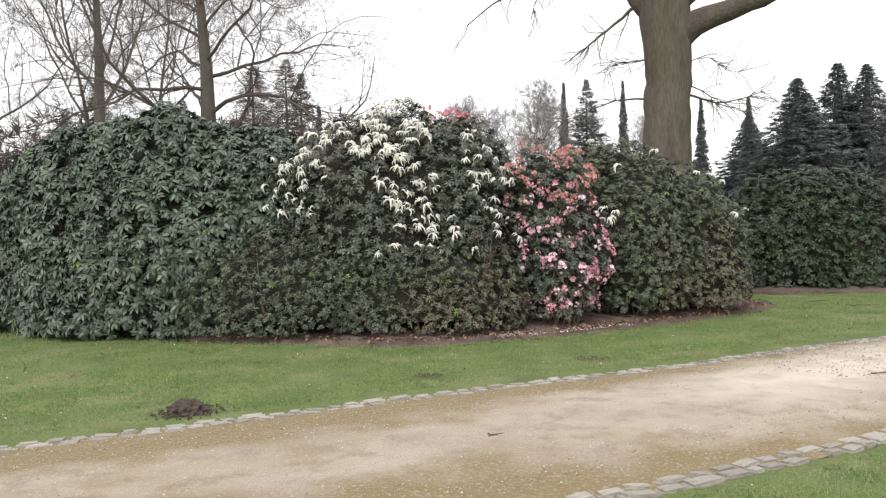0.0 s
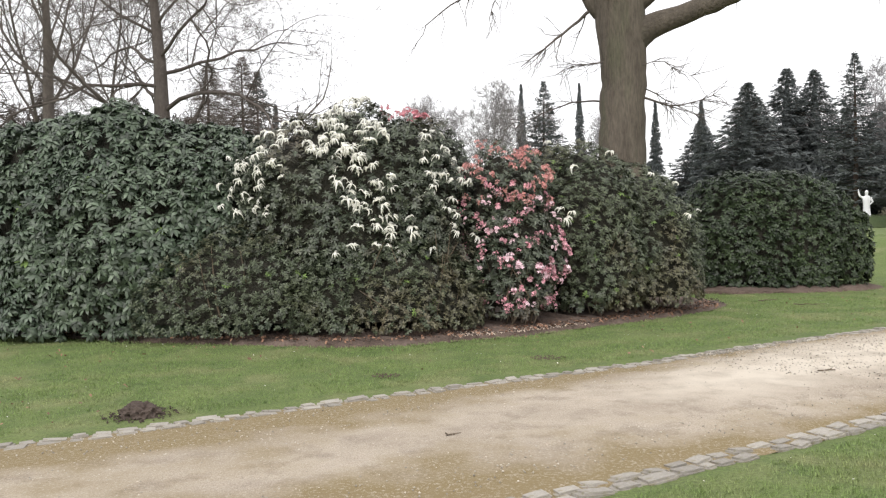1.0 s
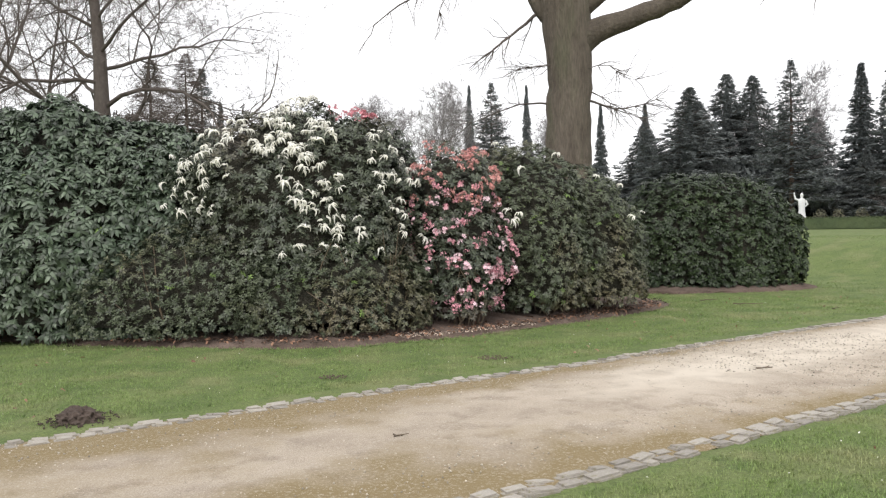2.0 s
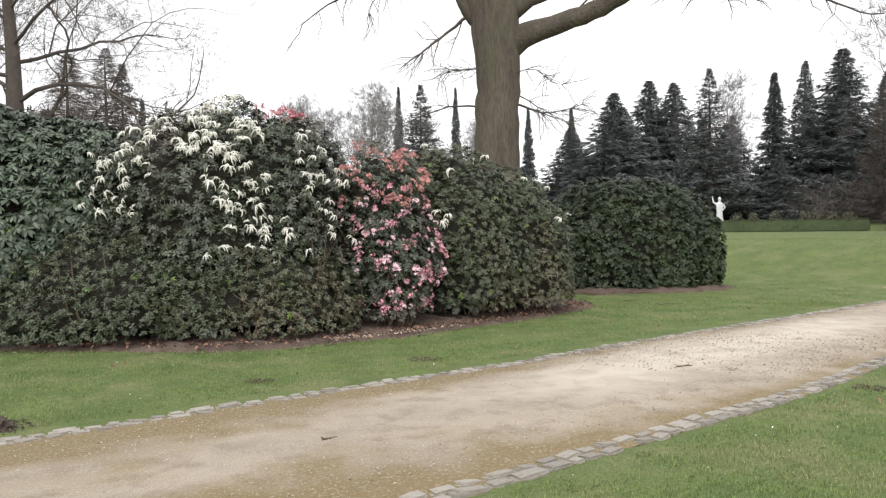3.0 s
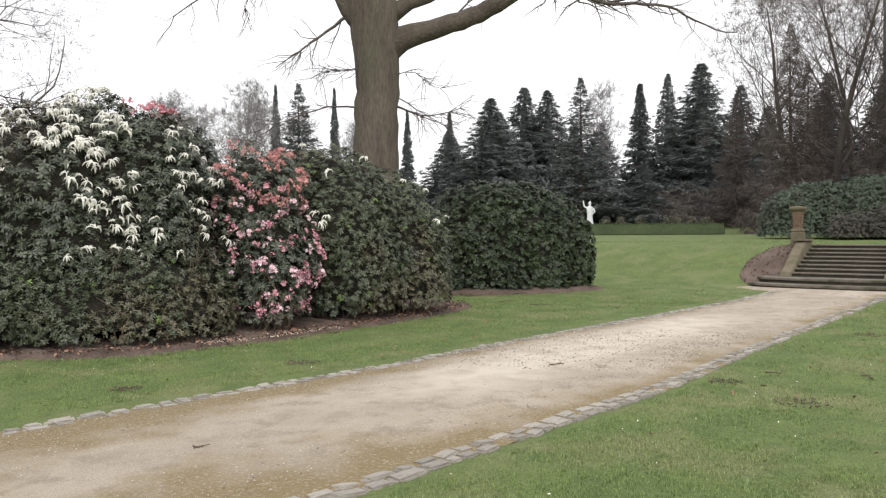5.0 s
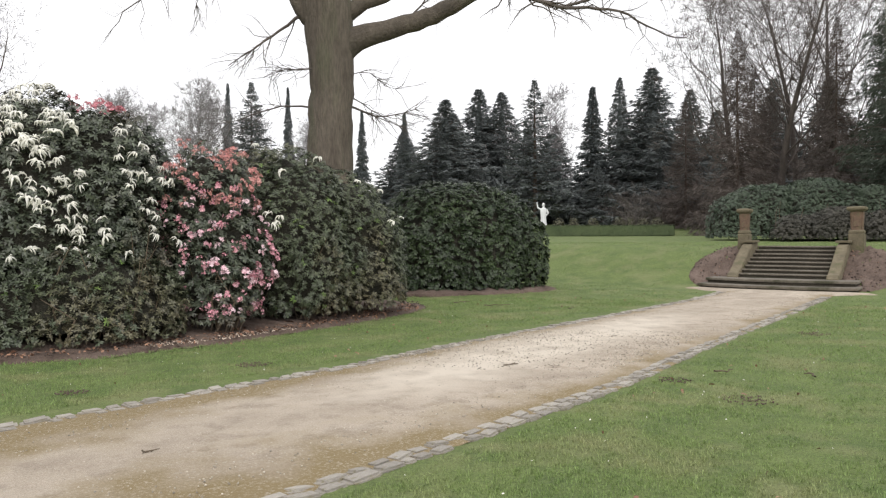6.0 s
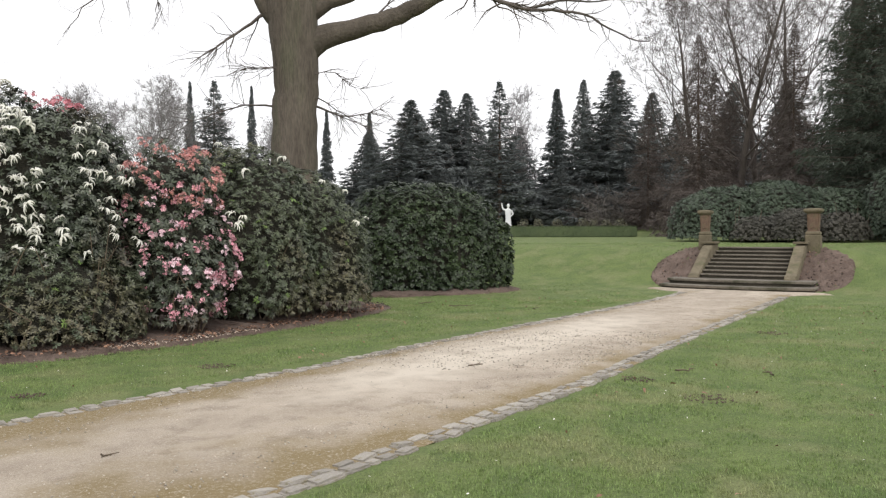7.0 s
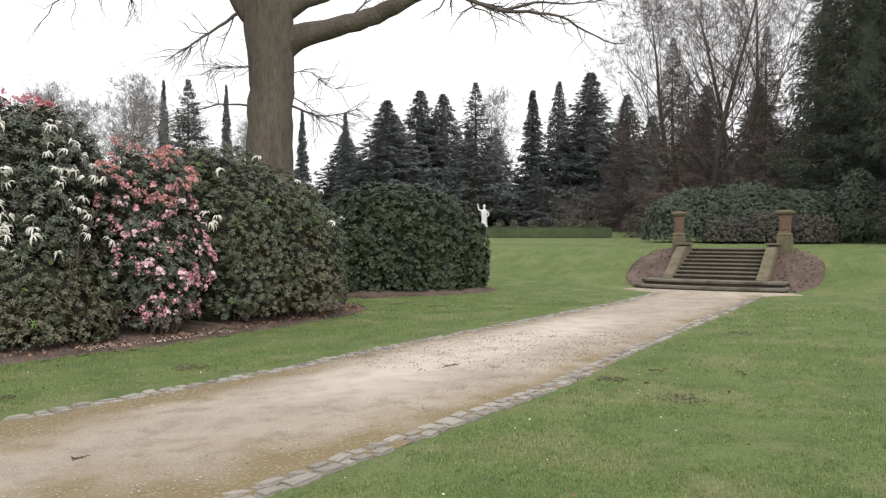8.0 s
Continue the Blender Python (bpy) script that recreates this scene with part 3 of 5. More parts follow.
cream, trusses = bloom_meshes("flower_spray", WHITE_PETAL, "spray", 1), bloom_meshes("flower_truss", PINK_PETAL, "truss", 2)
coral, pale, red = bloom_meshes("flower_truss", CORAL_PETAL, "truss", 3), bloom_meshes("flower_truss", PALE_PETAL, "truss", 4), bloom_meshes("flower_truss", RED_PETAL, "truss", 5)
# where the cream sprays sit thickest: across, height, spread, how many
for k, (bx, bz, spread, many) in enumerate([(-0.95, 3.5, 0.75, 44), (-2.4, 2.45, 0.65, 44), (-1.95, 3.15, 0.7, 24), (-1.3, 2.85, 0.7, 34), (-0.5, 2.35, 0.7, 34), (0.75, 2.5, 0.55, 30),
                                            (-0.35, 1.85, 0.7, 22), (0.2, 3.1, 0.7, 16), (0.9, 1.7, 0.55, 12), (-0.4, 1.2, 0.8, 12), (-0.6, 2.95, 0.6, 22), (-3.0, 2.6, 0.4, 8)]):
    put_blooms(*WHITE, "flower_spray", cream, lambda w: (w[:, 1] < 13.9) & (np.hypot(w[:, 0] - bx, w[:, 2] - bz) < spread * (0.75 + 0.25 * np.sin(w[:, 0] * 9 + w[:, 2] * 7))), many, 21 + k, (0.45, 0.85), droop=True)
band = lambda w, k: np.sin(w[:, 2] * 11 + 3.0 * np.sin(w[:, 0] * 4.1 + k)) > -0.25
put_blooms(*PINK, "flower_truss", coral, lambda w: (w[:, 1] < 14.1) & (w[:, 2] > 2.1) & band(w, 0), 175, 43, (0.32, 0.58), "coral-pink flower truss")
put_blooms(*PINK, "flower_truss", trusses, lambda w: (w[:, 1] < 13.8) & (w[:, 2] < 2.5) & (w[:, 2] > 0.35) & band(w, 1), 145, 44, (0.35, 0.68))
put_blooms(*PINK, "flower_truss", pale, lambda w: (w[:, 1] < 13.6) & (w[:, 2] < 2.3) & (w[:, 2] > 0.35) & band(w, 2), 60, 45, (0.4, 0.75), "pale pink open truss")
put_blooms(*GREEN, "flower_spray", cream, lambda w: (w[:, 1] < 15.2) & (w[:, 2] > 1.4), 14, 46, (0.5, 0.85), droop=True)
put_blooms(*GREEN, "flower_spray", cream, lambda w: (w[:, 1] < 14.6) & (np.hypot(w[:, 0] - 2.8, w[:, 2] - 1.75) < 0.3), 8, 48, (0.55, 0.9), droop=True)
put_blooms(*RED, "flower_truss", red, lambda w: (w[:, 2] > 3.35) & (np.abs(w[:, 0] - 0.1) < 0.38), 26, 47, (0.5, 0.85))


# ---- garden steps, piers, kerbs ----
def stair_pose(s, w, z=0.0):
    """Pose at s metres up the flight and w across from its middle; local x runs across, y up the flight."""
    q = STAIR_FOOT + STAIR_IN * s + STAIR_ACROSS * w
    m = Matrix((STAIR_ACROSS, STAIR_IN, Vector((0, 0, 1)))).transposed().to_4x4()
    return Matrix.Translation((q.x, q.y, z)) @ m


def block(w, d, h, bevel=0.015, seed=0, bow=0.0, cuts=12):
    """A worn stone slab w x d x h standing on z = 0 from y = 0 backwards, front bowed forward if asked."""
    bm = bmesh.new()
    bmesh.ops.create_cube(bm, size=1)
    bmesh.ops.transform(bm, matrix=Matrix.Translation((0, d / 2, h / 2)) @ Matrix.Diagonal((w, d, h, 1)), verts=bm.verts)
    long = [e for e in bm.edges if abs((e.verts[0].co - e.verts[1].co).x) > w * 0.9]
    if cuts:
        bmesh.ops.subdivide_edges(bm, edges=long, cuts=cuts)
    sharp = [e for e in bm.edges if len(e.link_faces) == 2 and e.calc_face_angle(0) > 0.5]
    bmesh.ops.bevel(bm, geom=sharp, offset=bevel, segments=2, affect="EDGES", profile=0.6)
    rng = random.Random(seed)
    for v in bm.verts:
        k = 1 - (2 * v.co.x / w) ** 2
        v.co.y -= bow * k * (1 - v.co.y / max(d, 0.01) * 0.3)
        n = noise.noise_vector(v.co * 4 + Vector((seed, 0, 0))) * 0.006
        v.co += n
    return bm


def garden_steps():
    ob = thing("garden_steps", (0, 0, 0), "weathered stone garden steps with two wide bowed lower steps", "steps")
    ob.matrix_basis = stair_pose(0, 0.05)
    for i, (w, y, bow) in enumerate(((4.25, 0.0, 0.42), (4.05, 0.40, 0.34))):
        riser = part("riser", block(w - 0.1, 0.75, 0.10, 0.01, 1 + i, bow), RISER_SHADED, ob, "stone riser darkened for the shade under its tread")
        riser.location = (0.02 * i, y + 0.05, 0.15 * i - 0.03)
        tread = part("tread", block(w, 0.80, 0.075, 0.022, 5 + i, bow), STEP_STONE, ob)
        tread.location = (0.02 * i, y, 0.15 * i + 0.068)
    for i in range(8):
        # each tread overhangs a riser set a little back, coloured dark with its shadow
        riser = part("riser", block(2.36, 0.40, 0.075, 0.006, 20 + i, 0.0, 4), RISER_SHADED, ob, "stone riser darkened for the shade under its tread")
        riser.location = (0, 1.02 + 0.29 * i, 0.296 + 0.1115 * i)
        tread = part("tread", block(2.40, 0.45, 0.042, 0.012, 40 + i, 0.0, 6), STEP_STONE, ob)
        tread.location = (0, 0.98 + 0.29 * i, 0.368 + 0.1115 * i)
    for side in (-1, 1):
        bm = bmesh.new()
        # sloping cheek with a curled foot, drawn in profile and given its thickness
        prof = [(0.78, 0.0), (0.80, 0.30), (0.92, 0.42), (1.08, 0.46), (1.35, 0.62), (2.35, 1.22), (2.65, 1.30), (3.1, 1.30), (3.1, 0.2)]
        a = [bm.verts.new((side * 1.20, y, z)) for y, z in prof]
        b = [bm.verts.new((side * 1.52, y, z)) for y, z in prof]
        bm.faces.new(a if side < 0 else a[::-1])
        bm.faces.new(b[::-1] if side < 0 else b)
        for i in range(len(prof)):
            j = (i + 1) % len(prof)
            q = (a[i], b[i], b[j], a[j])
            bm.faces.new(q if side > 0 else q[::-1])
        bmesh.ops.recalc_face_normals(bm, faces=bm.faces)
        bmesh.ops.bevel(bm, geom=list(bm.edges), offset=0.025, segments=2, affect="EDGES")
        cheek = part("cheek_wall", bm, SANDSTONE, ob, "sloping mossy sandstone cheek")
        cap = part("cheek_cap", block(0.42, 0.62, 0.07, 0.015, 60 + side, 0.0, 3), SANDSTONE, cheek)
        cap.location = (side * 1.36, 2.45, 1.30)


def gate_pier(w, seed, k):
    """Squat sandstone pier: plinth, waist moulding, panelled shaft, neck, thick cap."""
    base = float(land(*(STAIR_FOOT + STAIR_IN * 2.95 + STAIR_ACROSS * w).xy)) - 0.15
    ob = thing("stone_pier", (0, 0, 0), "weathered reddish sandstone pier with a moulded flat cap", "pier", "piers beside the steps")
    ob.matrix_basis = stair_pose(2.95, w, base) @ Matrix.Diagonal((k, k, 0.97, 1))

    def prism(name, levels, mt, sides_round=0.03):
        bm = bmesh.new()
        rings = []
        for h, r in levels:
            ring = []
            for sx, sy in ((-1, -1), (1, -1), (1, 1), (-1, 1)):
                ring.append(bm.verts.new((sx * r, sy * r, h)))
            rings.append(ring)
        for lo, hi in zip(rings, rings[1:]):
            for k in range(4):
                bm.faces.new((lo[k], lo[(k + 1) % 4], hi[(k + 1) % 4], hi[k]))
        bm.faces.new(rings[0][::-1])
        bm.faces.new(rings[-1])
        up = [e for e in bm.edges if abs(e.verts[0].co.z - e.verts[1].co.z) > 0.005]
        bmesh.ops.bevel(bm, geom=up, offset=sides_round, segments=2, affect="EDGES")
        rng = random.Random(seed)
        for v in bm.verts:
            v.co += noise.noise_vector(v.co * 5 + Vector((seed, 0, 0))) * 0.012
        return part(name, bm, mt, ob)

    prism("plinth", [(0, 0.29), (0.62, 0.28), (0.64, 0.25)], SANDSTONE)
    prism("waist", [(0.64, 0.245), (0.66, 0.27), (0.72, 0.27), (0.75, 0.23)], SANDSTONE)
    shaft = prism("shaft", [(0.75, 0.21), (0.80, 0.205), (1.05, 0.215), (1.26, 0.235), (1.30, 0.215)], PIER_BRICK, 0.045)
    prism("cap", [(1.30, 0.22), (1.34, 0.29), (1.37, 0.335), (1.43, 0.34), (1.46, 0.30), (1.475, 0.12)], SANDSTONE)
    for sx, sy, a in ((0, -1, 0), (1, 0, 90), (0, 1, 180), (-1, 0, 270)):
        bm = bmesh.new()
        bmesh.ops.create_cube(bm, size=1)
        bmesh.ops.transform(bm, matrix=Matrix.Diagonal((0.20, 0.03, 0.34, 1)), verts=bm.verts)
        bmesh.ops.bevel(bm, geom=list(bm.edges), offset=0.012, segments=1, affect="EDGES")
        o = part("panel", bm, PIER_BRICK, shaft)
        o.matrix_basis = pose(sx * 0.215, sy * 0.215, 1.02, 0, 0, a)


def soil_bank(side):
    """Bare earth on the bank beside the steps."""
    n, m = 26, 26
    w = np.linspace(1.28, 2.85, m) * side + (0.05 if side < 0 else 0.1)
    rng = np.random.default_rng(40 + side)
    rows = []
    for u in np.linspace(0, 1, n):
        s_mid, k = 1.75, np.linspace(0, 1, m)
        half = 1.5 * np.sqrt(np.clip(1 - (k * 0.98) ** 2.4, 0.01, 1))
        s = s_mid + half * (2 * u - 1) * (1.0 + 0.05 * np.sin(7 * k + side))
        q = np.array(STAIR_FOOT)[None, :2] + s[:, None] * np.array(STAIR_IN)[:2] + w[:, None] * np.array(STAIR_ACROSS)[:2]
        z = land(q[:, 0], q[:, 1]) + 0.035 + rng.normal(0, 0.03, m) - (0.05 if u in (0, 1) else 0)
        z[-1] -= 0.05
        rows.append(np.column_stack([q, z]))
    idx = np.arange(n * m).reshape(n, m)
    f = np.stack([idx[:-1, :-1], idx[1:, :-1], idx[1:, 1:], idx[:-1, 1:]], -1).reshape(-1, 4)
    tagged(sub("soil_bank", raw_mesh("soil_bank", np.concatenate(rows), f, SOIL, True)), "bare brown earth on the bank beside the steps", "soil", kind="structure")


# step stone darkened to paint the shadow beneath each nosing
RISER_SHADED = mat("shaded_riser", (0.040, 0.035, 0.026), (0.070, 0.060, 0.044), 3, 0.95, 25, 0.5, 0.5)
garden_steps()
for w, s, k in ((-1.53, 5, 0.62), (1.70, 9, 0.75)):
    gate_pier(w, s, k)
for side in (-1, 1):
    soil_bank(side)


def kerb(name, line, outward, seed, x_from, x_to):
    """Two rows of uneven setts along an edge; outward is the side on which they lie."""
    rng = random.Random(seed)
    ob = thing(name, (0, 0, 0), "double row of worn grey granite setts edging the path", "kerb", "path kerbs")
    shapes = []
    for k in range(7):
        bm = bmesh.new()
        bmesh.ops.create_cube(bm, size=1)
        for v in bm.verts:
            v.co += Vector((rng.uniform(-0.09, 0.09), rng.uniform(-0.08, 0.08), rng.uniform(-0.07, 0.07)))
        bmesh.ops.bevel(bm, geom=list(bm.edges), offset=0.13, segments=2, affect="EDGES")
        me = bpy.data.meshes.new("sett")
        bm.to_mesh(me)
        bm.free()
        me.materials.append(STONE)
        shapes.append(me)
    pts = smooth_line(line, 0.02)
    s = np.r_[0, np.cumsum(np.linalg.norm(np.diff(pts, axis=0), axis=1))]
    for row in (0, 1):
        q = np.interp(x_from, pts[:, 0], s)
        end = np.interp(x_to, pts[:, 0], s)
        while q < end:
            length = rng.uniform(0.12, 0.28)
            mid = q + length / 2
            c = np.array([np.interp(mid, s, pts[:, k]) for k in (0, 1)])
            e = np.array([np.interp(mid + 0.1, s, pts[:, k]) for k in (0, 1)])
            d = (e - c) / np.linalg.norm(e - c)
            nrm = np.array([-d[1], d[0]]) * outward
            wide = 0.115 + rng.uniform(-0.02, 0.025)
            c = c + nrm * (0.06 + 0.122 * row + rng.uniform(-0.015, 0.015))
            o = sub("sett", shapes[rng.randrange(7)], ob)
            o.matrix_basis = pose(c[0], c[1], -0.047 + rng.uniform(-0.007, 0.007), rng.uniform(-3, 3), rng.uniform(-3, 3),
                                  math.degrees(math.atan2(d[1], d[0])) + rng.uniform(-7, 7)) @ Matrix.Diagonal((length * 0.97, wide, 0.12, 1))
            q += length + rng.uniform(0.004, 0.018)
            if row == 1 and rng.random() < 0.12:
                q += rng.uniform(0.1, 0.3)


kerb("path_kerb", FAR_EDGE, -1, 3, -4.6, 15.6)
kerb("path_kerb", NEAR_EDGE, -1, 4, 0.2, 16.6)


# ---- trees ----
def grow(rng, p, d, length, r, level, out, tips, lift=0.12, wiggle=0.22, kids=(3, 5), shrink=0.62, angle=(25, 60), sides=6):
    """One limb with its side shoots, recursively; thin ends are handed to tips."""
    n = 5 if level > 1 else 3
    pts, dirs = [p], [d]
    for i in range(n):
        d = d + rng.normal(0, wiggle, 3) * (0.6 + 0.4 * i / n) + np.array([0, 0, lift])
        d = d / np.linalg.norm(d)
        pts.append(pts[-1] + d * length / n)
        dirs.append(d)
    out.append(tube(pts, np.linspace(r, r * (0.5 if level else 0.25), n + 1), sides if level > 1 else 4 if level else 3))
    if level == 0:
        tips.append((pts[-1], d, length))
        return
    for i in range(rng.integers(*kids)):
        k = rng.uniform(0.25, 1.0) * n
        j = min(int(k), n - 1)
        q = pts[j] + (pts[j + 1] - pts[j]) * (k - j)
        a = rng.normal(size=3)
        a -= dirs[j] * (a @ dirs[j])
        a /= np.linalg.norm(a) + 1e-9
        t = radians(rng.uniform(*angle))
        e = dirs[j] * math.cos(t) + a * math.sin(t)
        grow(rng, q, e, length * shrink * rng.uniform(0.7, 1.2), r * 0.5 * (1 - 0.4 * k / n), level - 1, out, tips, lift, wiggle, kids, shrink, angle, sides)
    grow(rng, pts[-1], d, length * shrink, r * 0.5, level - 1, out, tips, lift, wiggle, kids, shrink, angle, sides)


def fan_template(seed, count=7, size=1.0, width=0.012, hang=0.0):
    """A spray of fine twigs as slim triangles."""
    rng = np.random.default_rng(seed)
    pieces = []
    for i in range(count):
        e = rng.normal(0, 0.45, 3) + np.array([0, 0, 0.8])
        e = e / np.linalg.norm(e) * size * rng.uniform(0.5, 1)
        e[2] -= hang
        q = e * rng.uniform(0, 0.3)
        side = np.cross(e, rng.normal(size=3))
        side = side / (np.linalg.norm(side) + 1e-9) * width * size
        pieces.append((np.array([q - side, q + side, e]), np.array([[0, 1, 2]])))
    return merge(pieces)


def twigs(tips, rng, per_tip, size, width, seed, spread=0.25, hang=0.0):
    pos = np.repeat(np.array([t[0] for t in tips]), per_tip, 0)
    axis = np.repeat(np.array([t[1] for t in tips]), per_tip, 0) + rng.normal(0, 0.5, (len(pos), 3))
    pos = pos + rng.normal(0, spread, pos.shape) * size
    kinds = [fan_template(seed + k, 7, 1.0, width, hang) for k in range(4)]
    turn = frames_from(axis, rng.uniform(0, 6.28, len(pos)))
    sz = size * rng.uniform(0.6, 1.2, len(pos))
    return merge([scatter(*kinds[k], pos[k::4], turn[k::4], sz[k::4]) for k in range(4)])


def bare_tree(name, label, at, height, trunk_r, seed, bark, twig, level=4, lift=0.10, size=0.7, per_tip=2, width=0.012, first=0.3, arms=9, arm=0.42, angle=(30, 65), flat=0.25, group="", hang=0.0, kids=(3, 5), wiggle=0.2, thick=0.42):
    """A leafless tree: trunk, limbs, branches and a haze of fine twigs."""
    rng = np.random.default_rng(seed)
    base = np.array([at[0], at[1], float(land(at[0], at[1])) - 0.1])
    ob = thing(name, base, label, "tree", group)
    n = 9
    pts = [np.zeros(3)]
    d = np.array([0, 0, 1.0])
    for i in range(n):
        d = d + rng.normal(0, 0.05, 3)
        d /= np.linalg.norm(d)
        pts.append(pts[-1] + d * height * 0.92 / n)
    v, f = tube(pts, np.array([1.25] + list(np.linspace(1, 0.12, n))) * trunk_r, 10)
    sub("trunk", raw_mesh("trunk", v, f, bark, True), ob)
    out, tips = [], []
    for i in range(arms):
        k = first * n + (n * (1 - first)) * (i + rng.uniform(0, 0.8)) / arms
        j = min(int(k), n - 1)
        q = pts[j] + (pts[j + 1] - pts[j]) * (k - j)
        a = i * 2.4 + rng.uniform(-0.4, 0.4)
        e = np.array([math.cos(a), math.sin(a), flat + 0.9 * (k / n) ** 2])
        e /= np.linalg.norm(e)
        grow(rng, q, e, height * arm * (1.15 - 0.75 * k / n) * rng.uniform(0.7, 1.1), trunk_r * thick * (1.2 - k / n), level - 1, out, tips, lift, wiggle, kids, 0.6, angle)
    v, f = merge(out)
    sub("branch_crown", raw_mesh("branch_crown", v, f, bark, True), ob, kind="stuff")
    v, f = twigs(tips, rng, per_tip, size, width, seed, hang=hang)
    sub("twig_crown", raw_mesh("twig_crown", v, f, twig), ob, kind="stuff")
    return ob


def needle_template(seed, hang, count=11, wide=0.085):
    """A shoot's clump of needles: a few ragged drooping blades."""
    rng = np.random.default_rng(seed)
    pieces = []
    for i in range(count):
        a = rng.uniform(-1.2, 1.2)
        length = rng.uniform(0.45, 1.0)
        e = np.array([math.cos(a) * length, math.sin(a) * length, -hang * length * rng.uniform(0.3, 1.2) + 0.08])
        side = np.cross(e, rng.normal(size=3))
        side = side / np.linalg.norm(side) * rng.uniform(0.6, 1.2) * wide
        m = e * rng.uniform(0.0, 0.4) + rng.normal(0, 0.06, 3)
        pieces.append((np.array([m + side, e, m - side]), np.array([[0, 1, 2]])))
    return merge(pieces)


def conifer(name, label, height, radius, seed, needle, bark, hang=0.5, step=0.30, bare=0.05, clump=0.5, taper=0.95, boughs=8, wide=0.06, blades=12, gap=0.0, core=0.5, full=2.8, spread=0.30, group=""):
    """A spruce, fir or larch: straight trunk and flat drooping boughs, each a feather of fine shoots; gap thins whole tiers."""
    rng = np.random.default_rng(seed)
    ob = thing(name, (0, 0, 0), label, "tree", group)
    v, f = tube([(0, 0, 0), (0.05, 0, height * 0.4), (0, 0.05, height * 0.97)], [height * 0.014, height * 0.010, 0.02], 8)
    sub("trunk", raw_mesh("trunk", v, f, bark, True), ob)
    wood, pos, axis, size = [], [], [], []
    z = height * bare
    while z < height * 0.99:
        t = z / height
        side_bias = rng.uniform(0, 6.28)
        reach = radius * (1 - t) ** taper * rng.uniform(0.82, 1.12) * min(1.0, 0.75 + 2.5 * t) + 0.03
        for i in range(boughs):
            if rng.uniform() < gap:
                continue
            a = rng.uniform(0, 6.28)
            L = reach * rng.uniform(0.72, 1.15) * (1 + 0.10 * math.cos(a - side_bias))
            d = np.array([math.cos(a), math.sin(a), 0])
            across = np.array([-d[1], d[0], 0])
            drop = hang * L * rng.uniform(0.25, 0.5) * (1 - 0.6 * t)
            tip_up = 0.10 * L
            wood.append(tube([(0, 0, z), d * L * 0.5 + np.array([0, 0, z - drop * 0.6]), d * L + np.array([0, 0, z - drop + tip_up])], [0.035 * (1.1 - t), 0.02, 0.006], 3))
            n = max(5, int(L * full / clump))
            k = rng.uniform(0.10, 1.0, n) ** 0.75
            w = rng.normal(0, 1, n) * spread * L * (1.05 - k) + rng.normal(0, 0.06, n)
            pos.append(d * (L * k)[:, None] + across * w[:, None] + np.column_stack([0 * k, 0 * k, z - drop * k * (2 - k) + tip_up * k ** 3 - 0.25 * np.abs(w) + rng.normal(0, 0.07, n)]))
            axis.append(d + across * np.sign(w)[:, None] * 0.55 + rng.normal(0, 0.28, (n, 3)))
            size.append(clump * (1.0 - 0.75 * t) * rng.uniform(0.65, 1.2, n))
        z += step * rng.uniform(0.7, 1.3) * (1.1 - 0.5 * t)
    top = np.linspace(0.955, 1.02, 7)
    pos.append(np.column_stack([0 * top, 0 * top, height * top]))
    axis.append(np.tile([0, 0, 1.0], (7, 1)) + rng.normal(0, 0.35, (7, 3)))
    size.append(np.linspace(0.20, 0.05, 7))
    if core:
        # close-grown inner shoots about the trunk
        rings, m = 30, 14
        zz = np.repeat(np.linspace(bare + 0.01, 0.93, rings), m) * height
        aa = np.tile(np.arange(m) * 2 * np.pi / m, rings) + rng.normal(0, 0.12, rings * m)
        rr = core * (radius * (1 - zz / height) ** taper * rng.uniform(0.6, 1.15, rings * m) + 0.02)
        idx = np.arange(rings * m).reshape(rings, m)
        q = np.stack([idx[:-1], np.roll(idx[:-1], -1, 1), np.roll(idx[1:], -1, 1), idx[1:]], -1).reshape(-1, 4)
        sub("inner_crown", raw_mesh("inner_crown", np.column_stack([rr * np.cos(aa), rr * np.sin(aa), zz + rng.normal(0, 0.12, rings * m)]), q, needle), ob, kind="stuff")
    v, f = merge(wood)
    sub("bough_crown", raw_mesh("bough_crown", v, f, bark), ob, kind="stuff")
    pos, axis, size = np.concatenate(pos), np.concatenate(axis), np.concatenate(size)
    ax = axis / np.linalg.norm(axis, axis=1, keepdims=True)
    up = np.tile([0, 0, 1.0], (len(ax), 1)) + rng.normal(0, 0.3, ax.shape)
    y = np.cross(up, ax)
    y /= np.linalg.norm(y, axis=1, keepdims=True)
    turn = np.stack([ax, y, np.cross(ax, y)], 2)
    kinds = [needle_template(seed + k, hang, blades, wide) for k in range(4)]
    v, f = merge([scatter(*kinds[k], pos[k::4], turn[k::4], size[k::4]) for k in range(4)])
    sub("crown", raw_mesh("crown", v, f, needle), ob, kind="stuff")
    return ob


def plant(ob, x, y, top, first, width=1.0, turn=0.0, model=1.0):
    """Stands a tree so that its tip reaches the height top; copies after the first."""
    g = float(land(x, y)) - 0.1
    k = (top - g) / model
    m = pose(x, y, g, 0, 0, turn) @ Matrix.Diagonal((k * width, k * width, k, 1))
    if first:
        ob.matrix_basis = m
        return ob
    c = copy_thing(ob, Matrix())
    c.matrix_basis = m
    return c


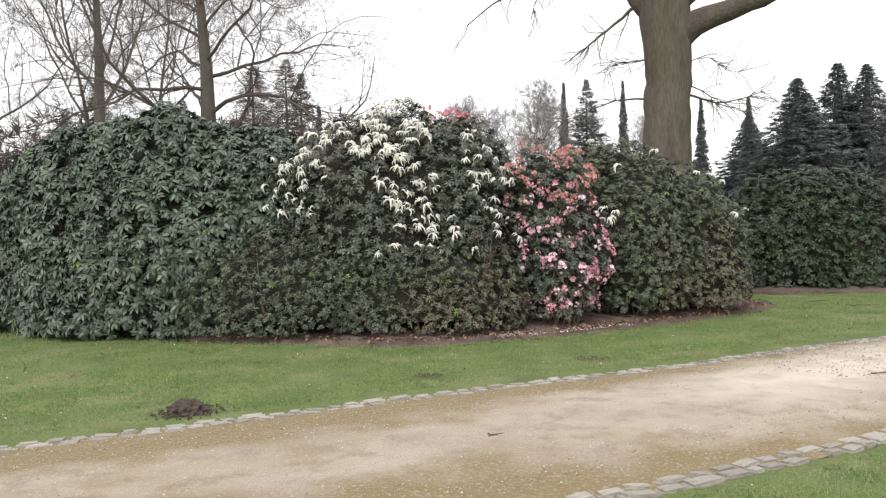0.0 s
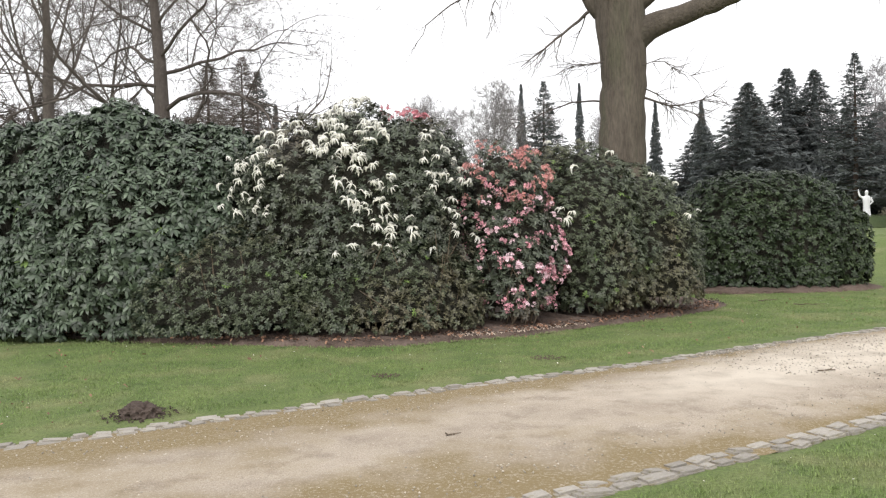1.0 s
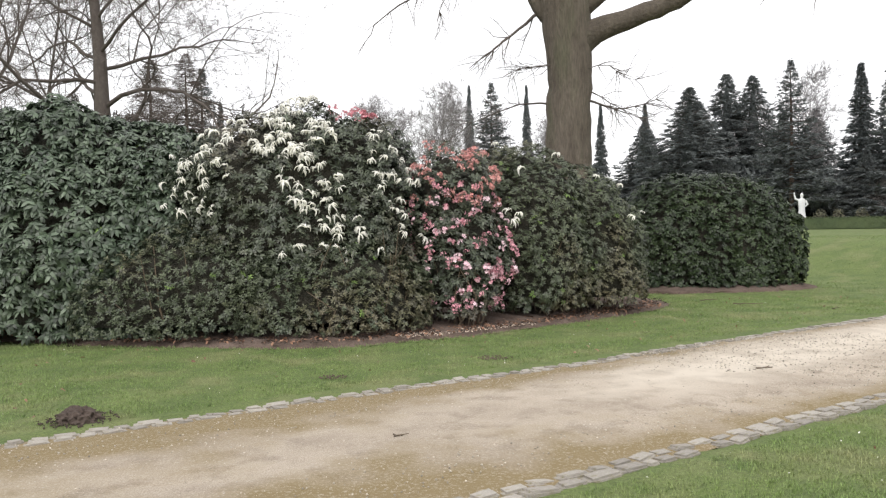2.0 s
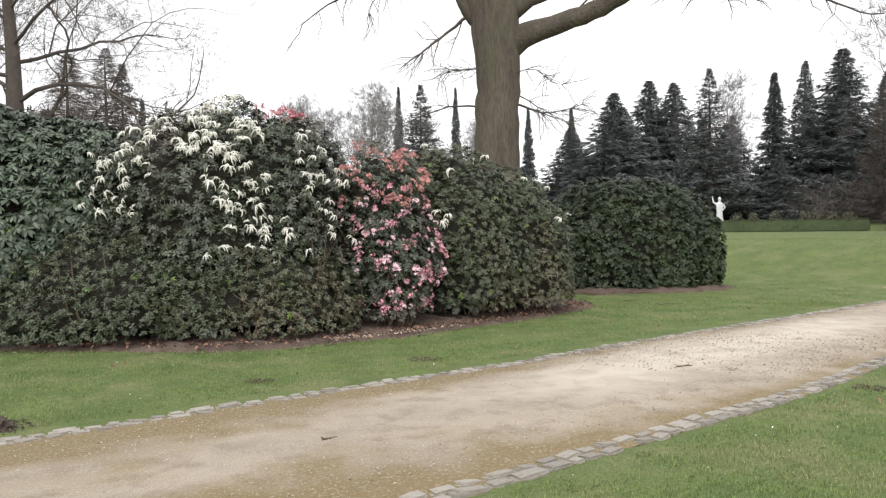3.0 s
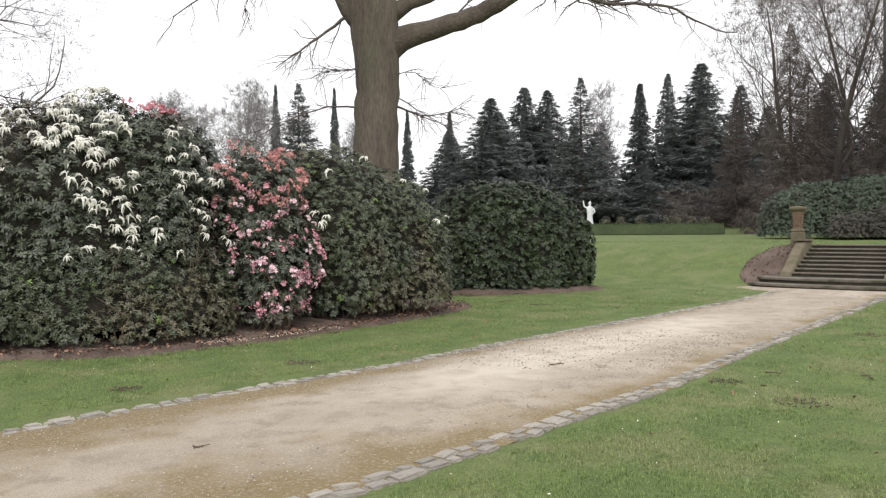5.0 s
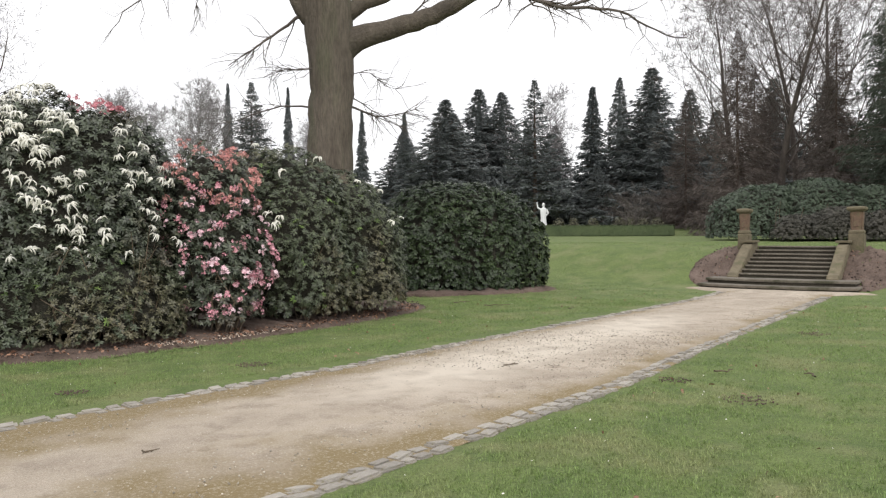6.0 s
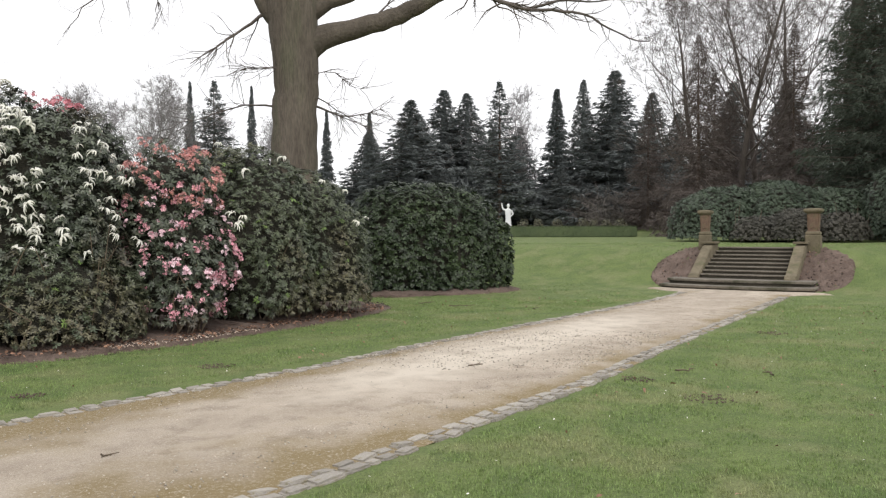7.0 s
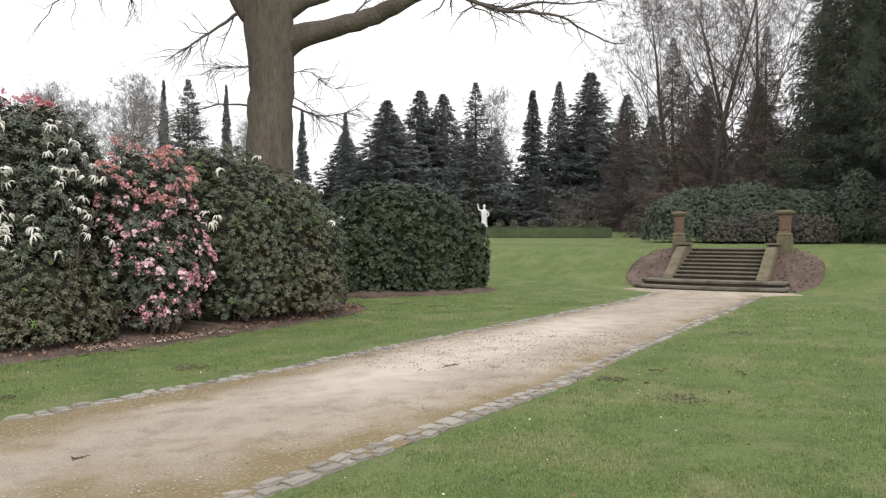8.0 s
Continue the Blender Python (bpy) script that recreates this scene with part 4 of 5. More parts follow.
WOOD = "conifers beyond the terrace"
slim = conifer("spire_spruce", "slender spire-like dark spruce in the far tree line", 17, 1.8, 31, NEEDLE_GREY_HAZE, BARK_BROWN, 0.9, 0.28, 0.03, 0.75, 0.95, 8, 0.09, 9, core=0.22, full=3.4, group=WOOD)
for i, (x, y, top, w, tn) in enumerate([(14.7, 93.9, 19.2, 0.85, 0), (21.4, 92.5, 19.0, 0.8, 40), (28.2, 85.5, 15.6, 1.05, 80), (30.9, 79.2, 14.7, 1.25, 120), (48.6, 69.8, 17.1, 1.8, 200), (-9.1, 59.3, 11.4, 1.0, 10), (-7.6, 89.7, 16.0, 1.0, 50)]):
    plant(slim, x, y, top, i == 0, w, tn, 17)
broad = conifer("spruce", "broad grey-green spruce in the far tree line, paled with haze", 17, 5.2, 32, NEEDLE_HAZE, BARK_BROWN, 0.6, 0.30, 0.02, 0.95, 0.98, 10, 0.085, 9, core=0.20, full=3.3, group=WOOD)
for i, (x, y, top, w, tn) in enumerate([(35.0, 77.5, 16.2, 1.35, 70), (40.5, 80.4, 18.2, 1.15, 140), (42.8, 79.2, 17.8, 1.1, 210), (50.8, 68.1, 18.1, 0.62, 30), (53.4, 66.1, 18.9, 1.25, 280), (59.6, 67.4, 17.3, 1.0, 330), (38.0, 82, 15.5, 1.3, 20), (32.6, 84, 13.2, 1.3, 55), (64.0, 60.0, 17.5, 1.1, 110), (56.5, 70.0, 16.0, 1.2, 190), (24.5, 99, 11.0, 1.2, 250), (45.6, 78.0, 13.5, 1.2, 65), (37.6, 84, 15.0, 1.1, 15), (43.5, 84, 15.5, 1.2, 75), (34.0, 86, 13.0, 1.2, 175), (48.5, 77, 14.0, 1.1, 275), (62, 66, 15, 1.1, 35), (66, 55, 17, 1.1, 35), (29.5, 92, 9.5, 1.3, 130), (36.5, 74, 9.0, 1.3, 230), (46.5, 66, 8.5, 1.2, 330), (52.0, 63, 9.5, 1.2, 33)]):
    plant(broad, x, y, top, i == 0, w * 1.45, tn, 17)
thin_spruce = conifer("open_spruce", "open-crowned spruce with gaps between tiered boughs", 16, 4.4, 33, NEEDLE_HAZE, BARK_BROWN, 0.2, 0.36, 0.1, 0.8, 0.9, 9, 0.09, 12, 0.10, 0.0, 3.4, group=WOOD)
for i, (x, y, top, w, tn) in enumerate([(40.9, 68.8, 17.0, 1.25, 0), (15.5, 83.6, 17.5, 1.25, 60), (-6.9, 39.4, 9.7, 1.2, 90)]):
    plant(thin_spruce, x, y, top, i == 0, w, tn, 16)
fir = conifer("dark_fir", "tall dark fir with heavy boughs to the ground", 22, 5.6, 34, NEEDLE_DARK, BARK_BROWN, 0.7, 0.27, 0.02, 0.60, 0.68, 11, 0.06, 9, core=0.25, group=WOOD)
for i, (x, y, top, w, tn) in enumerate([(39.2, 26.0, 23.0, 0.85, 0), (43.0, 27.5, 24.0, 1.0, 100), (50.0, 36.0, 21.0, 0.9, 200), (43.5, 21.5, 22.0, 1.0, 300), (33.4, 17.2, 21.0, 0.8, 40)]):
    plant(fir, x, y, top, i == 0, w, tn, 22)
larch = conifer("brown_larch", "leafless brown larch with dense fine drooping twigs", 17, 5.0, 35, TWIG_BROWN, BARK_BROWN, 0.8, 0.30, 0.06, 0.95, 0.85, 10, 0.024, 10, core=0.0, group="larches behind the steps")
for i, (x, y, top, w, tn) in enumerate([(43.5, 44.2, 16.5, 0.85, 0), (46.6, 38.3, 16.3, 0.8, 120), (48.0, 47.0, 14.5, 1.0, 220), (49.0, 56.0, 13.5, 0.9, 320), (51.5, 43.0, 13.5, 1.1, 70), (55.0, 52.0, 14.0, 1.2, 20), (-11.8, 45, 8.4, 1.2, 20), (-19.4, 41.0, 8.4, 1.3, 200), (-23.5, 40.0, 7.0, 1.3, 150), (-27, 46, 8.0, 1.3, 60), (-8.0, 34.0, 9.0, 1.5, 100), (-16.5, 38.0, 9.2, 1.5, 310), (-13.0, 40.0, 8.6, 1.5, 10), (-6.0, 31.0, 8.6, 1.3, 77)]):
    plant(larch, x, y, top, i == 0, w, tn, 17)

# bare trees
bare_tree("bare_tree", "old leafless tree with spreading twisted limbs behind the shrubs", (-6.95, 24.0), 13.5, 0.33, 51, BARK_GREY, TWIG_BROWN, 4, 0.01, 0.45, 3, 0.010, 0.30, 26, 0.34, (30, 75), 0.05, hang=0.3, wiggle=0.30, thick=0.28, kids=(4, 6))
bare_tree("bare_tree", "leafless multi-branched tree reaching upward", (-14.9, 35.0), 19, 0.34, 52, BARK_GREY, TWIG_BROWN, 4, 0.16, 0.8, 1, 0.010, 0.18, 13, 0.42, (20, 50), 0.7, thick=0.3, kids=(4, 6))
bare_tree("bare_tree", "leafless multi-branched tree reaching upward", (-20.5, 36.0), 16, 0.30, 53, BARK_GREY, TWIG_BROWN, 4, 0.12, 0.9, 1, 0.010, 0.2, 10, 0.42, (20, 55), 0.5, thick=0.3, kids=(4, 6))
FAR_BARE = "pale far birches"
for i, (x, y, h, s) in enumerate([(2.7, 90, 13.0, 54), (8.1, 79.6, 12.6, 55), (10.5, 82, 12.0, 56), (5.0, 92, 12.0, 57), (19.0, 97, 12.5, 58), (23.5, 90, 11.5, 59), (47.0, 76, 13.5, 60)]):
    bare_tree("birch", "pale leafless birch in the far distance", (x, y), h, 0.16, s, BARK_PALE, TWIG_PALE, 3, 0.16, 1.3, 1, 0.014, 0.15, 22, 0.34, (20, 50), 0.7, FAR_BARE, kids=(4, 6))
BEHIND = "tall bare trees behind the steps"
for i, (x, y, h, s) in enumerate([(47.0, 43.5, 21, 62), (50.5, 41.5, 22, 63), (46.0, 47.0, 19, 64), (53.0, 47.0, 21, 65)]):
    bare_tree("bare_tree", "tall leafless tree with ascending grey limbs", (x, y), h, 0.30, s, BARK_GREY, TWIG_BROWN, 4, 0.10, 1.0, 1, 0.011, 0.22, 18, 0.36, (20, 55), 0.6, BEHIND, thick=0.28)


BARK_LIMB = mat("oak_limb_bark", (0.080, 0.066, 0.052), (0.130, 0.108, 0.086), 1.6, 0.95, 12, 0.7, 1.0, third=(0.10, 0.095, 0.065), bump_distance=0.05)


def oak():
    """The old oak: heavy trunk, one great limb to the side, hanging twiggy branches."""
    base = np.array([5.42, 18.72, 0.0])
    ob = thing("oak_tree", base, "massive old oak, greenish furrowed bark, leafless drooping branches", "tree")
    rng = np.random.default_rng(77)

    def limb(pts, r):
        p = smooth_line(pts, 0.25)
        p = p + rng.normal(0, 0.012, p.shape)
        rr = np.interp(np.linspace(0, 1, len(p)), np.linspace(0, 1, len(r)), r)
        return p - base, rr

    pts, r = limb([(5.42, 18.72, -0.2), (5.40, 18.72, 0.5), (5.38, 18.73, 2.0), (5.36, 18.74, 3.4), (5.38, 18.73, 4.6), (5.41, 18.72, 5.6), (5.36, 18.73, 6.4), (5.33, 18.74, 7.1), (5.2, 18.8, 8.2), (5.0, 18.9, 10.5)],
                  [0.85, 0.70, 0.60, 0.56, 0.545, 0.535, 0.545, 0.60, 0.62, 0.45, 0.32])
    v, f = tube(pts, r, 28)
    # furrows and knots
    ang = np.arctan2(v[:, 1] - np.repeat(pts[:, 1], 28), v[:, 0] - np.repeat(pts[:, 0], 28))
    k = np.array([noise.noise(Vector((math.cos(a) * 5, math.sin(a) * 5, z * 0.7))) for a, z in zip(ang, v[:, 2])])
    out = v - np.repeat(pts, 28, 0)
    k = k + 0.5 * np.array([noise.noise(Vector((math.cos(a) * 11, math.sin(a) * 11, z * 1.6))) for a, z in zip(ang, v[:, 2])])
    v = v + out * (0.06 * k)[:, None]
    sub("trunk", raw_mesh("trunk", v, f, BARK_OAK, True), ob)
    limbs = [([(5.45, 18.7, 5.95), (5.75, 18.62, 6.25), (6.2, 18.5, 6.48), (6.75, 18.3, 6.66), (7.2, 18.12, 6.80), (7.75, 17.9, 7.0), (8.22, 17.68, 7.26), (9.0, 17.3, 7.75), (9.8, 16.9, 8.6)], [0.40, 0.32, 0.255, 0.235, 0.225, 0.20, 0.19, 0.16, 0.12]),
             ([(5.4, 18.7, 6.7), (6.0, 18.54, 7.2), (6.7, 18.32, 7.5), (8.2, 18.0, 8.3)], [0.3, 0.17, 0.14, 0.1]),
             ([(5.3, 18.8, 6.6), (4.75, 18.9, 7.0), (4.3, 19.0, 7.9), (3.2, 19.2, 8.8)], [0.22, 0.16, 0.14, 0.10])]
    for p, r in limbs:
        q, rr = limb(p, r)
        v, f = tube(q, rr, 12)
        sub("limb", raw_mesh("limb", v, f, BARK_LIMB, True), ob)
    hang = [([(5.0, 18.85, 7.15), (4.39, 19.0, 6.68), (4.02, 19.08, 6.38), (3.52, 19.18, 6.01), (3.02, 19.26, 5.65)], 0.045, 7),
            ([(9.0, 17.3, 7.75), (9.4, 17.1, 7.65), (9.82, 16.85, 7.41), (10.53, 16.41, 7.12), (11.11, 16.03, 7.08), (11.66, 15.63, 6.94), (12.2, 15.21, 6.53), (12.56, 14.91, 6.28), (12.91, 14.61, 6.19)], 0.06, 9),
            ([(10.53, 16.41, 7.12), (11.2, 16.0, 7.3), (12.0, 15.4, 7.25), (12.9, 14.7, 7.35)], 0.035, 6),
            ([(3.2, 19.2, 8.8), (2.4, 19.3, 8.2), (1.72, 19.42, 7.45), (0.85, 19.48, 6.84), (0.57, 19.49, 6.43), (0.23, 19.5, 5.96)], 0.035, 5),
            ([(3.2, 19.2, 8.8), (2.9, 19.2, 7.9), (2.4, 19.3, 7.2), (2.25, 19.3, 6.7)], 0.03, 7),
            ([(4.96, 18.86, 4.72), (4.26, 19.03, 4.73), (3.76, 19.13, 4.57), (3.13, 19.25, 4.32), (2.52, 19.34, 4.25)], 0.024, 7),
            ([(5.7, 18.5, 4.78), (6.43, 18.35, 4.53), (7.07, 18.17, 4.62), (7.71, 17.91, 4.77)], 0.028, 8),
            ([(5.7, 18.5, 5.1), (6.2, 18.35, 4.7), (6.9, 18.1, 4.3), (7.3, 17.9, 4.1)], 0.018, 5),
            ([(5.3, 18.3, 5.5), (4.9, 18.6, 5.6), (4.14, 19.06, 5.56), (3.64, 19.16, 5.27)], 0.022, 8),
            ([(5.5, 18.3, 5.4), (6.2, 18.3, 5.55), (6.7, 18.2, 5.2), (7.3, 18.0, 5.25)], 0.014, 6),
            ([(7.2, 18.1, 6.85), (7.6, 18.0, 7.4), (7.9, 17.9, 7.9)], 0.03, 3)]
    for p, r0, shoots in hang:
        q, rr = limb(p, [r0 * 1.2, r0 * 0.9, r0 * 0.65, r0 * 0.42, r0 * 0.2])
        pieces, tips = [tube(q, rr, 6)], []
        for i in range(shoots * 3):
            j = rng.integers(2, len(q) - 1)
            d = q[j] - q[j - 1]
            d = d / np.linalg.norm(d) + rng.normal(0, 0.6, 3) + np.array([0, 0, -0.15])
            d /= np.linalg.norm(d)
            grow(rng, q[j], d, rng.uniform(0.35, 0.95), max(0.008, rr[j] * 0.45), 1, pieces, tips, -0.03, 0.38, (2, 5), 0.6, (20, 60))
        v, f = merge(pieces)
        sub("hanging_branch", raw_mesh("hanging_branch", v, f, BARK_GREY, True), ob)


oak()


# ---- beyond the terrace ----
def clipped_hedge(name, label, a, b, thick, height, material, seed, group=""):
    """A straight clipped hedge: dense body under a skin of small leaves."""
    rng = np.random.default_rng(seed)
    a, b = np.array(a, float), np.array(b, float)
    d = (b - a) / np.linalg.norm(b - a)
    L = np.linalg.norm(b - a)
    mid = (a + b) / 2
    g = float(land(*mid))
    ob = thing(name, (mid[0], mid[1], g), label, "hedge", group)
    bm = bmesh.new()
    bmesh.ops.create_cube(bm, size=1)
    bmesh.ops.transform(bm, matrix=Matrix.Rotation(math.atan2(d[1], d[0]), 4, "Z") @ Matrix.Translation((0, 0, height / 2 - 0.02)) @ Matrix.Diagonal((L, thick, height - 0.05, 1)), verts=bm.verts)
    bmesh.ops.bevel(bm, geom=list(bm.edges), offset=0.06, segments=2, affect="EDGES")
    part("body", bm, material, ob)
    n = int(1100 * L * (thick + 2 * height) / 6)
    u, side = rng.uniform(-0.5, 0.5, n) * L, rng.integers(0, 3, n)
    w = np.where(side == 0, rng.uniform(-0.5, 0.5, n), np.where(side == 1, -0.5, 0.5)) * thick
    z = np.where(side == 0, height, rng.uniform(0.02, height, n)) + rng.normal(0, 0.010, n)
    nrm = np.array([-d[1], d[0]])
    p = np.column_stack([d[0] * u + nrm[0] * w, d[1] * u + nrm[1] * w, z])
    axis = np.column_stack([nrm[0] * np.sign(w) * (side > 0), nrm[1] * np.sign(w) * (side > 0), (side == 0) * 1.0]) + rng.normal(0, 0.4, (n, 3))
    tv, tf = whorl_template(4, 0.055, 0.03, 30, seed)
    v, f = scatter(tv, tf, p, frames_from(axis, rng.uniform(0, 6, n)), rng.uniform(0.7, 1.2, n))
    sub("foliage", raw_mesh("foliage", v, f, material), ob, kind="stuff")


LEAF_BOX = mat("box_leaf", (0.054, 0.080, 0.032), (0.084, 0.112, 0.046), 0.8, 0.6, 12, 0.4, 0.0, island=0.7)
LEAF_BALL = mat("bronzed_box_leaf", (0.085, 0.085, 0.050), (0.125, 0.120, 0.070), 0.8, 0.6, 12, 0.4, 0.0, island=0.7)
HEDGES = "clipped hedges of the terrace"
clipped_hedge("clipped_hedge", "low clipped box hedge across the terrace", (27.0, 54.4), (38.6, 45.9), 0.9, 0.80, LEAF_BOX, 71, HEDGES)
clipped_hedge("clipped_hedge", "low clipped box hedge running back from a corner", (38.9, 46.3), (42.4, 52.3), 0.9, 0.78, LEAF_BOX, 72, HEDGES)


def topiary(x, y, top, r, seed):
    g = float(land(x, y))
    h = top - g
    o, *_ = shrub("clipped_ball", "rounded clipped box bush behind the low hedge", [(x, y, r, r, -0.2, h)], (5, 0.08, 0.04, 20, 0.2), LEAF_BALL, seed, density=110, box=1.0, stems=3, singles=12, group="clipped balls", rough=0.04)
    return o


for i, (x, y, t, r) in enumerate([(33.8, 53.2, 2.8, 0.5), (34.8, 52.6, 2.78, 0.45), (36.0, 51.7, 2.78, 0.5), (37.6, 50.5, 2.82, 0.5), (38.3, 50.1, 2.8, 0.45), (39.2, 49.6, 2.7, 0.5), (38.95, 47.6, 2.75, 0.55), (32.2, 54.4, 2.75, 0.5)]):
    topiary(x, y, t, r, 80 + i)


def statue():
    """White robed figure, one arm raised, on a low plinth; one plain shape."""
    x, y = 31.75, 52.1
    g = float(land(x, y))
    rings = [(0.0, 0.34, 0.34), (0.62, 0.33, 0.33), (0.66, 0.40, 0.40), (0.74, 0.40, 0.40), (0.745, 0.30, 0.26), (1.0, 0.26, 0.22), (1.45, 0.21, 0.18), (1.75, 0.24, 0.17), (2.05, 0.27, 0.17), (2.18, 0.20, 0.14), (2.24, 0.075, 0.075), (2.30, 0.08, 0.085), (2.42, 0.11, 0.12), (2.54, 0.09, 0.10), (2.60, 0.03, 0.03)]
    n = 14
    a = np.arange(n) * 2 * np.pi / n
    v = np.concatenate([np.column_stack([np.cos(a) * rx * (1 + 0.05 * np.sin(5 * a)), np.sin(a) * ry * (1 + 0.05 * np.sin(5 * a)), np.full(n, z)]) for z, rx, ry in rings])
    f = np.array([(i * n + k, i * n + (k + 1) % n, (i + 1) * n + (k + 1) % n, (i + 1) * n + k) for i in range(len(rings) - 1) for k in range(n)])
    right = np.array([math.cos(math.radians(-31)), math.sin(math.radians(-31))])
    arm = lambda pts, r: tube([(right[0] * p, right[1] * p, z) for p, z in pts], r, 7)
    v, f = merge([(v, f), arm([(-0.2, 2.08), (-0.42, 2.2), (-0.48, 2.45), (-0.5, 2.66)], [0.085, 0.07, 0.055, 0.03]), arm([(0.22, 2.08), (0.36, 1.8), (0.2, 1.62)], [0.085, 0.07, 0.05])])
    ob = sub("statue", raw_mesh("statue", v, f, MARBLE, True))
    ob.location = (x, y, g - 0.02)
    tagged(ob, "white marble robed statue with a raised arm on a plinth", "statue")


statue()
LEAF_FAR = mat("mound_leaf", (0.050, 0.074, 0.046), (0.080, 0.108, 0.066), 0.5, 0.5, 12, 0.4, 0.0, island=0.8)
LEAF_DULL = mat("dull_leaf", (0.058, 0.056, 0.044), (0.088, 0.080, 0.064), 0.7, 0.6, 20, 0.4, 0.0, island=0.8)
MOUNDS = "rhododendron mounds behind the steps"
shrub("rhododendron_mound", "wide low mound of grey-green rhododendron behind the steps",
      [(29.5, 28.2, 2.6, 2.4, -2.0, 2.60), (31.2, 26.6, 2.7, 2.4, -2.0, 2.78), (32.9, 24.9, 1.8, 1.7, -1.6, 2.5)], (7, 0.095, 0.036, 8, 0.35), LEAF_FAR, 91, density=140, box=0.85, singles=60, group=MOUNDS)
shrub("dark_shrub", "dull brownish evergreen shrub beside the rhododendron mound",
      [(28.1, 25.0, 1.2, 1.0, -0.8, 1.15), (29.3, 23.9, 1.5, 1.2, -0.8, 1.45), (30.4, 22.6, 1.2, 1.1, -0.8, 1.25)], (7, 0.085, 0.032, 12, 0.3), LEAF_DULL, 92, density=150, singles=40, group=MOUNDS)
shrub("rhododendron_mound", "upright grey-green rhododendron under the dark firs",
      [(33.6, 22.6, 1.0, 1.0, -0.6, 3.3), (34.6, 21.8, 1.3, 1.2, -0.6, 2.8)], (7, 0.10, 0.038, 8, 0.35), LEAF_FAR, 93, density=120, box=0.95, singles=40, group=MOUNDS)


def thicket(name, label, spots, material, seed, count, size=(0.35, 0.8), wide=0.09):
    """Tangled undergrowth at the wood's edge: countless twigs and sprays, in uneven heaps."""
    rng = np.random.default_rng(seed)
    P = []
    for x, y, r, h in spots:
        k = int(count * r * h / 20)
        q = rng.normal(size=(k, 3))
        q /= np.linalg.norm(q, axis=1, keepdims=True)
        q *= rng.uniform(0.55, 1.0, (k, 1))
        q[:, 2] = np.abs(q[:, 2])
        P.append(q * np.array([r, r, h]) + np.array([x, y, float(land(x, y)) - 0.2]))
    P = np.concatenate(P)
    kinds = [needle_template(seed + k, 0.3, 11, wide) for k in range(4)]
    turn = frames_from(rng.normal(size=P.shape), rng.uniform(0, 6, len(P)))
    sz = rng.uniform(*size, len(P))
    v, f = merge([scatter(*kinds[k], P[k::4], turn[k::4], sz[k::4]) for k in range(4)])
    tagged(sub(name, raw_mesh(name, v, f, material)), label, "undergrowth", kind="stuff")


rs = random.Random(5)
spots = []
for i in range(46):
    a = radians(8 + 58 * i / 45)
    d = rs.uniform(86, 97) if i < 30 else rs.uniform(70, 84)
    spots.append((math.sin(a) * d, math.cos(a) * d, rs.uniform(2.5, 4.2), rs.uniform(4, 8)))
thicket("woodland_undergrowth", "dark tangled evergreen undergrowth along the wood's edge", spots, NEEDLE_HAZE, 95, 220, (0.9, 1.9))
spots = [(math.sin(radians(a)) * d, math.cos(radians(a)) * d, rs.uniform(1.5, 3), rs.uniform(1.5, 4.5)) for a, d in [(36 + i * 1.25, rs.uniform(74, 86) if i < 11 else rs.uniform(58, 70)) for i in range(22)]]
thicket("brown_undergrowth", "leafless brown undergrowth beneath the tall trees", spots, THICKET, 96, 500, (0.7, 1.5), 0.03)
spots = [(math.sin(radians(a)) * d, math.cos(radians(a)) * d, rs.uniform(2, 3.2), rs.uniform(6, 10)) for a, d in [(-38 + i * 1.9, rs.uniform(46, 58)) for i in range(22)]]
thicket("brown_undergrowth", "leafless brown thicket behind the shrubs", spots, TWIG_BROWN, 97, 200, (0.8, 1.7), 0.04)
thicket("brown_shrubs", "dense leafless brown shrubs behind the large rhododendron", [(-17.8, 38, 2.6, 7.6), (-21.0, 38.5, 2.6, 8.0), (-14.5, 40, 2.5, 7.0), (-9.8, 37, 2.2, 7.4), (-8.0, 38.5, 2.0, 7.0)], TWIG_BROWN, 98, 520, (0.6, 1.3), 0.045)


# ---- small things on the ground ----
def molehill(x, y, r, h, seed):
    rng = np.random.default_rng(seed)
    bm = bmesh.new()
    bmesh.ops.create_icosphere(bm, subdivisions=4, radius=1)
    for v in bm.verts:
        k = 1 + 0.25 * noise.noise(v.co * 3 + Vector((seed, 0, 0))) + 0.22 * noise.noise(v.co * 8) + 0.12 * noise.noise(v.co * 17)
        v.co = Vector((v.co.x * r * k, v.co.y * r * k * 0.9, max(-0.03, v.co.z * h * k)))
    ob = tagged(part("molehill", bm, DARK_SOIL), "small fresh molehill of dark crumbly soil on the lawn", "molehill", "molehills")
    ob.location = (x, y, float(land(x, y)) - 0.01)


molehill(-2.45, 7.42, 0.19, 0.125, 3)
molehill(5.9, 16.1, 0.12, 0.06, 5)


def stick(x, y, length, turn, seed):
    rng = np.random.default_rng(seed)
    pts = np.column_stack([np.linspace(-0.5, 0.5, 6) * length, rng.normal(0, 0.02, 6), 0.045 + rng.uniform(0, 0.02, 6)])
    v, f = merge([tube(pts, np.linspace(0.012, 0.005, 6), 6), tube([pts[3], pts[3] + np.array([0.08, 0.05, 0.01])], [0.006, 0.003], 5)])
    ob = tagged(sub("fallen_twig", raw_mesh("fallen_twig", v, f, TWIG, True)), "short brown fallen twig", "twig", "fallen twigs")
    ob.matrix_basis = pose(x, y, float(land(x, y)) - 0.02, 0, 0, turn)


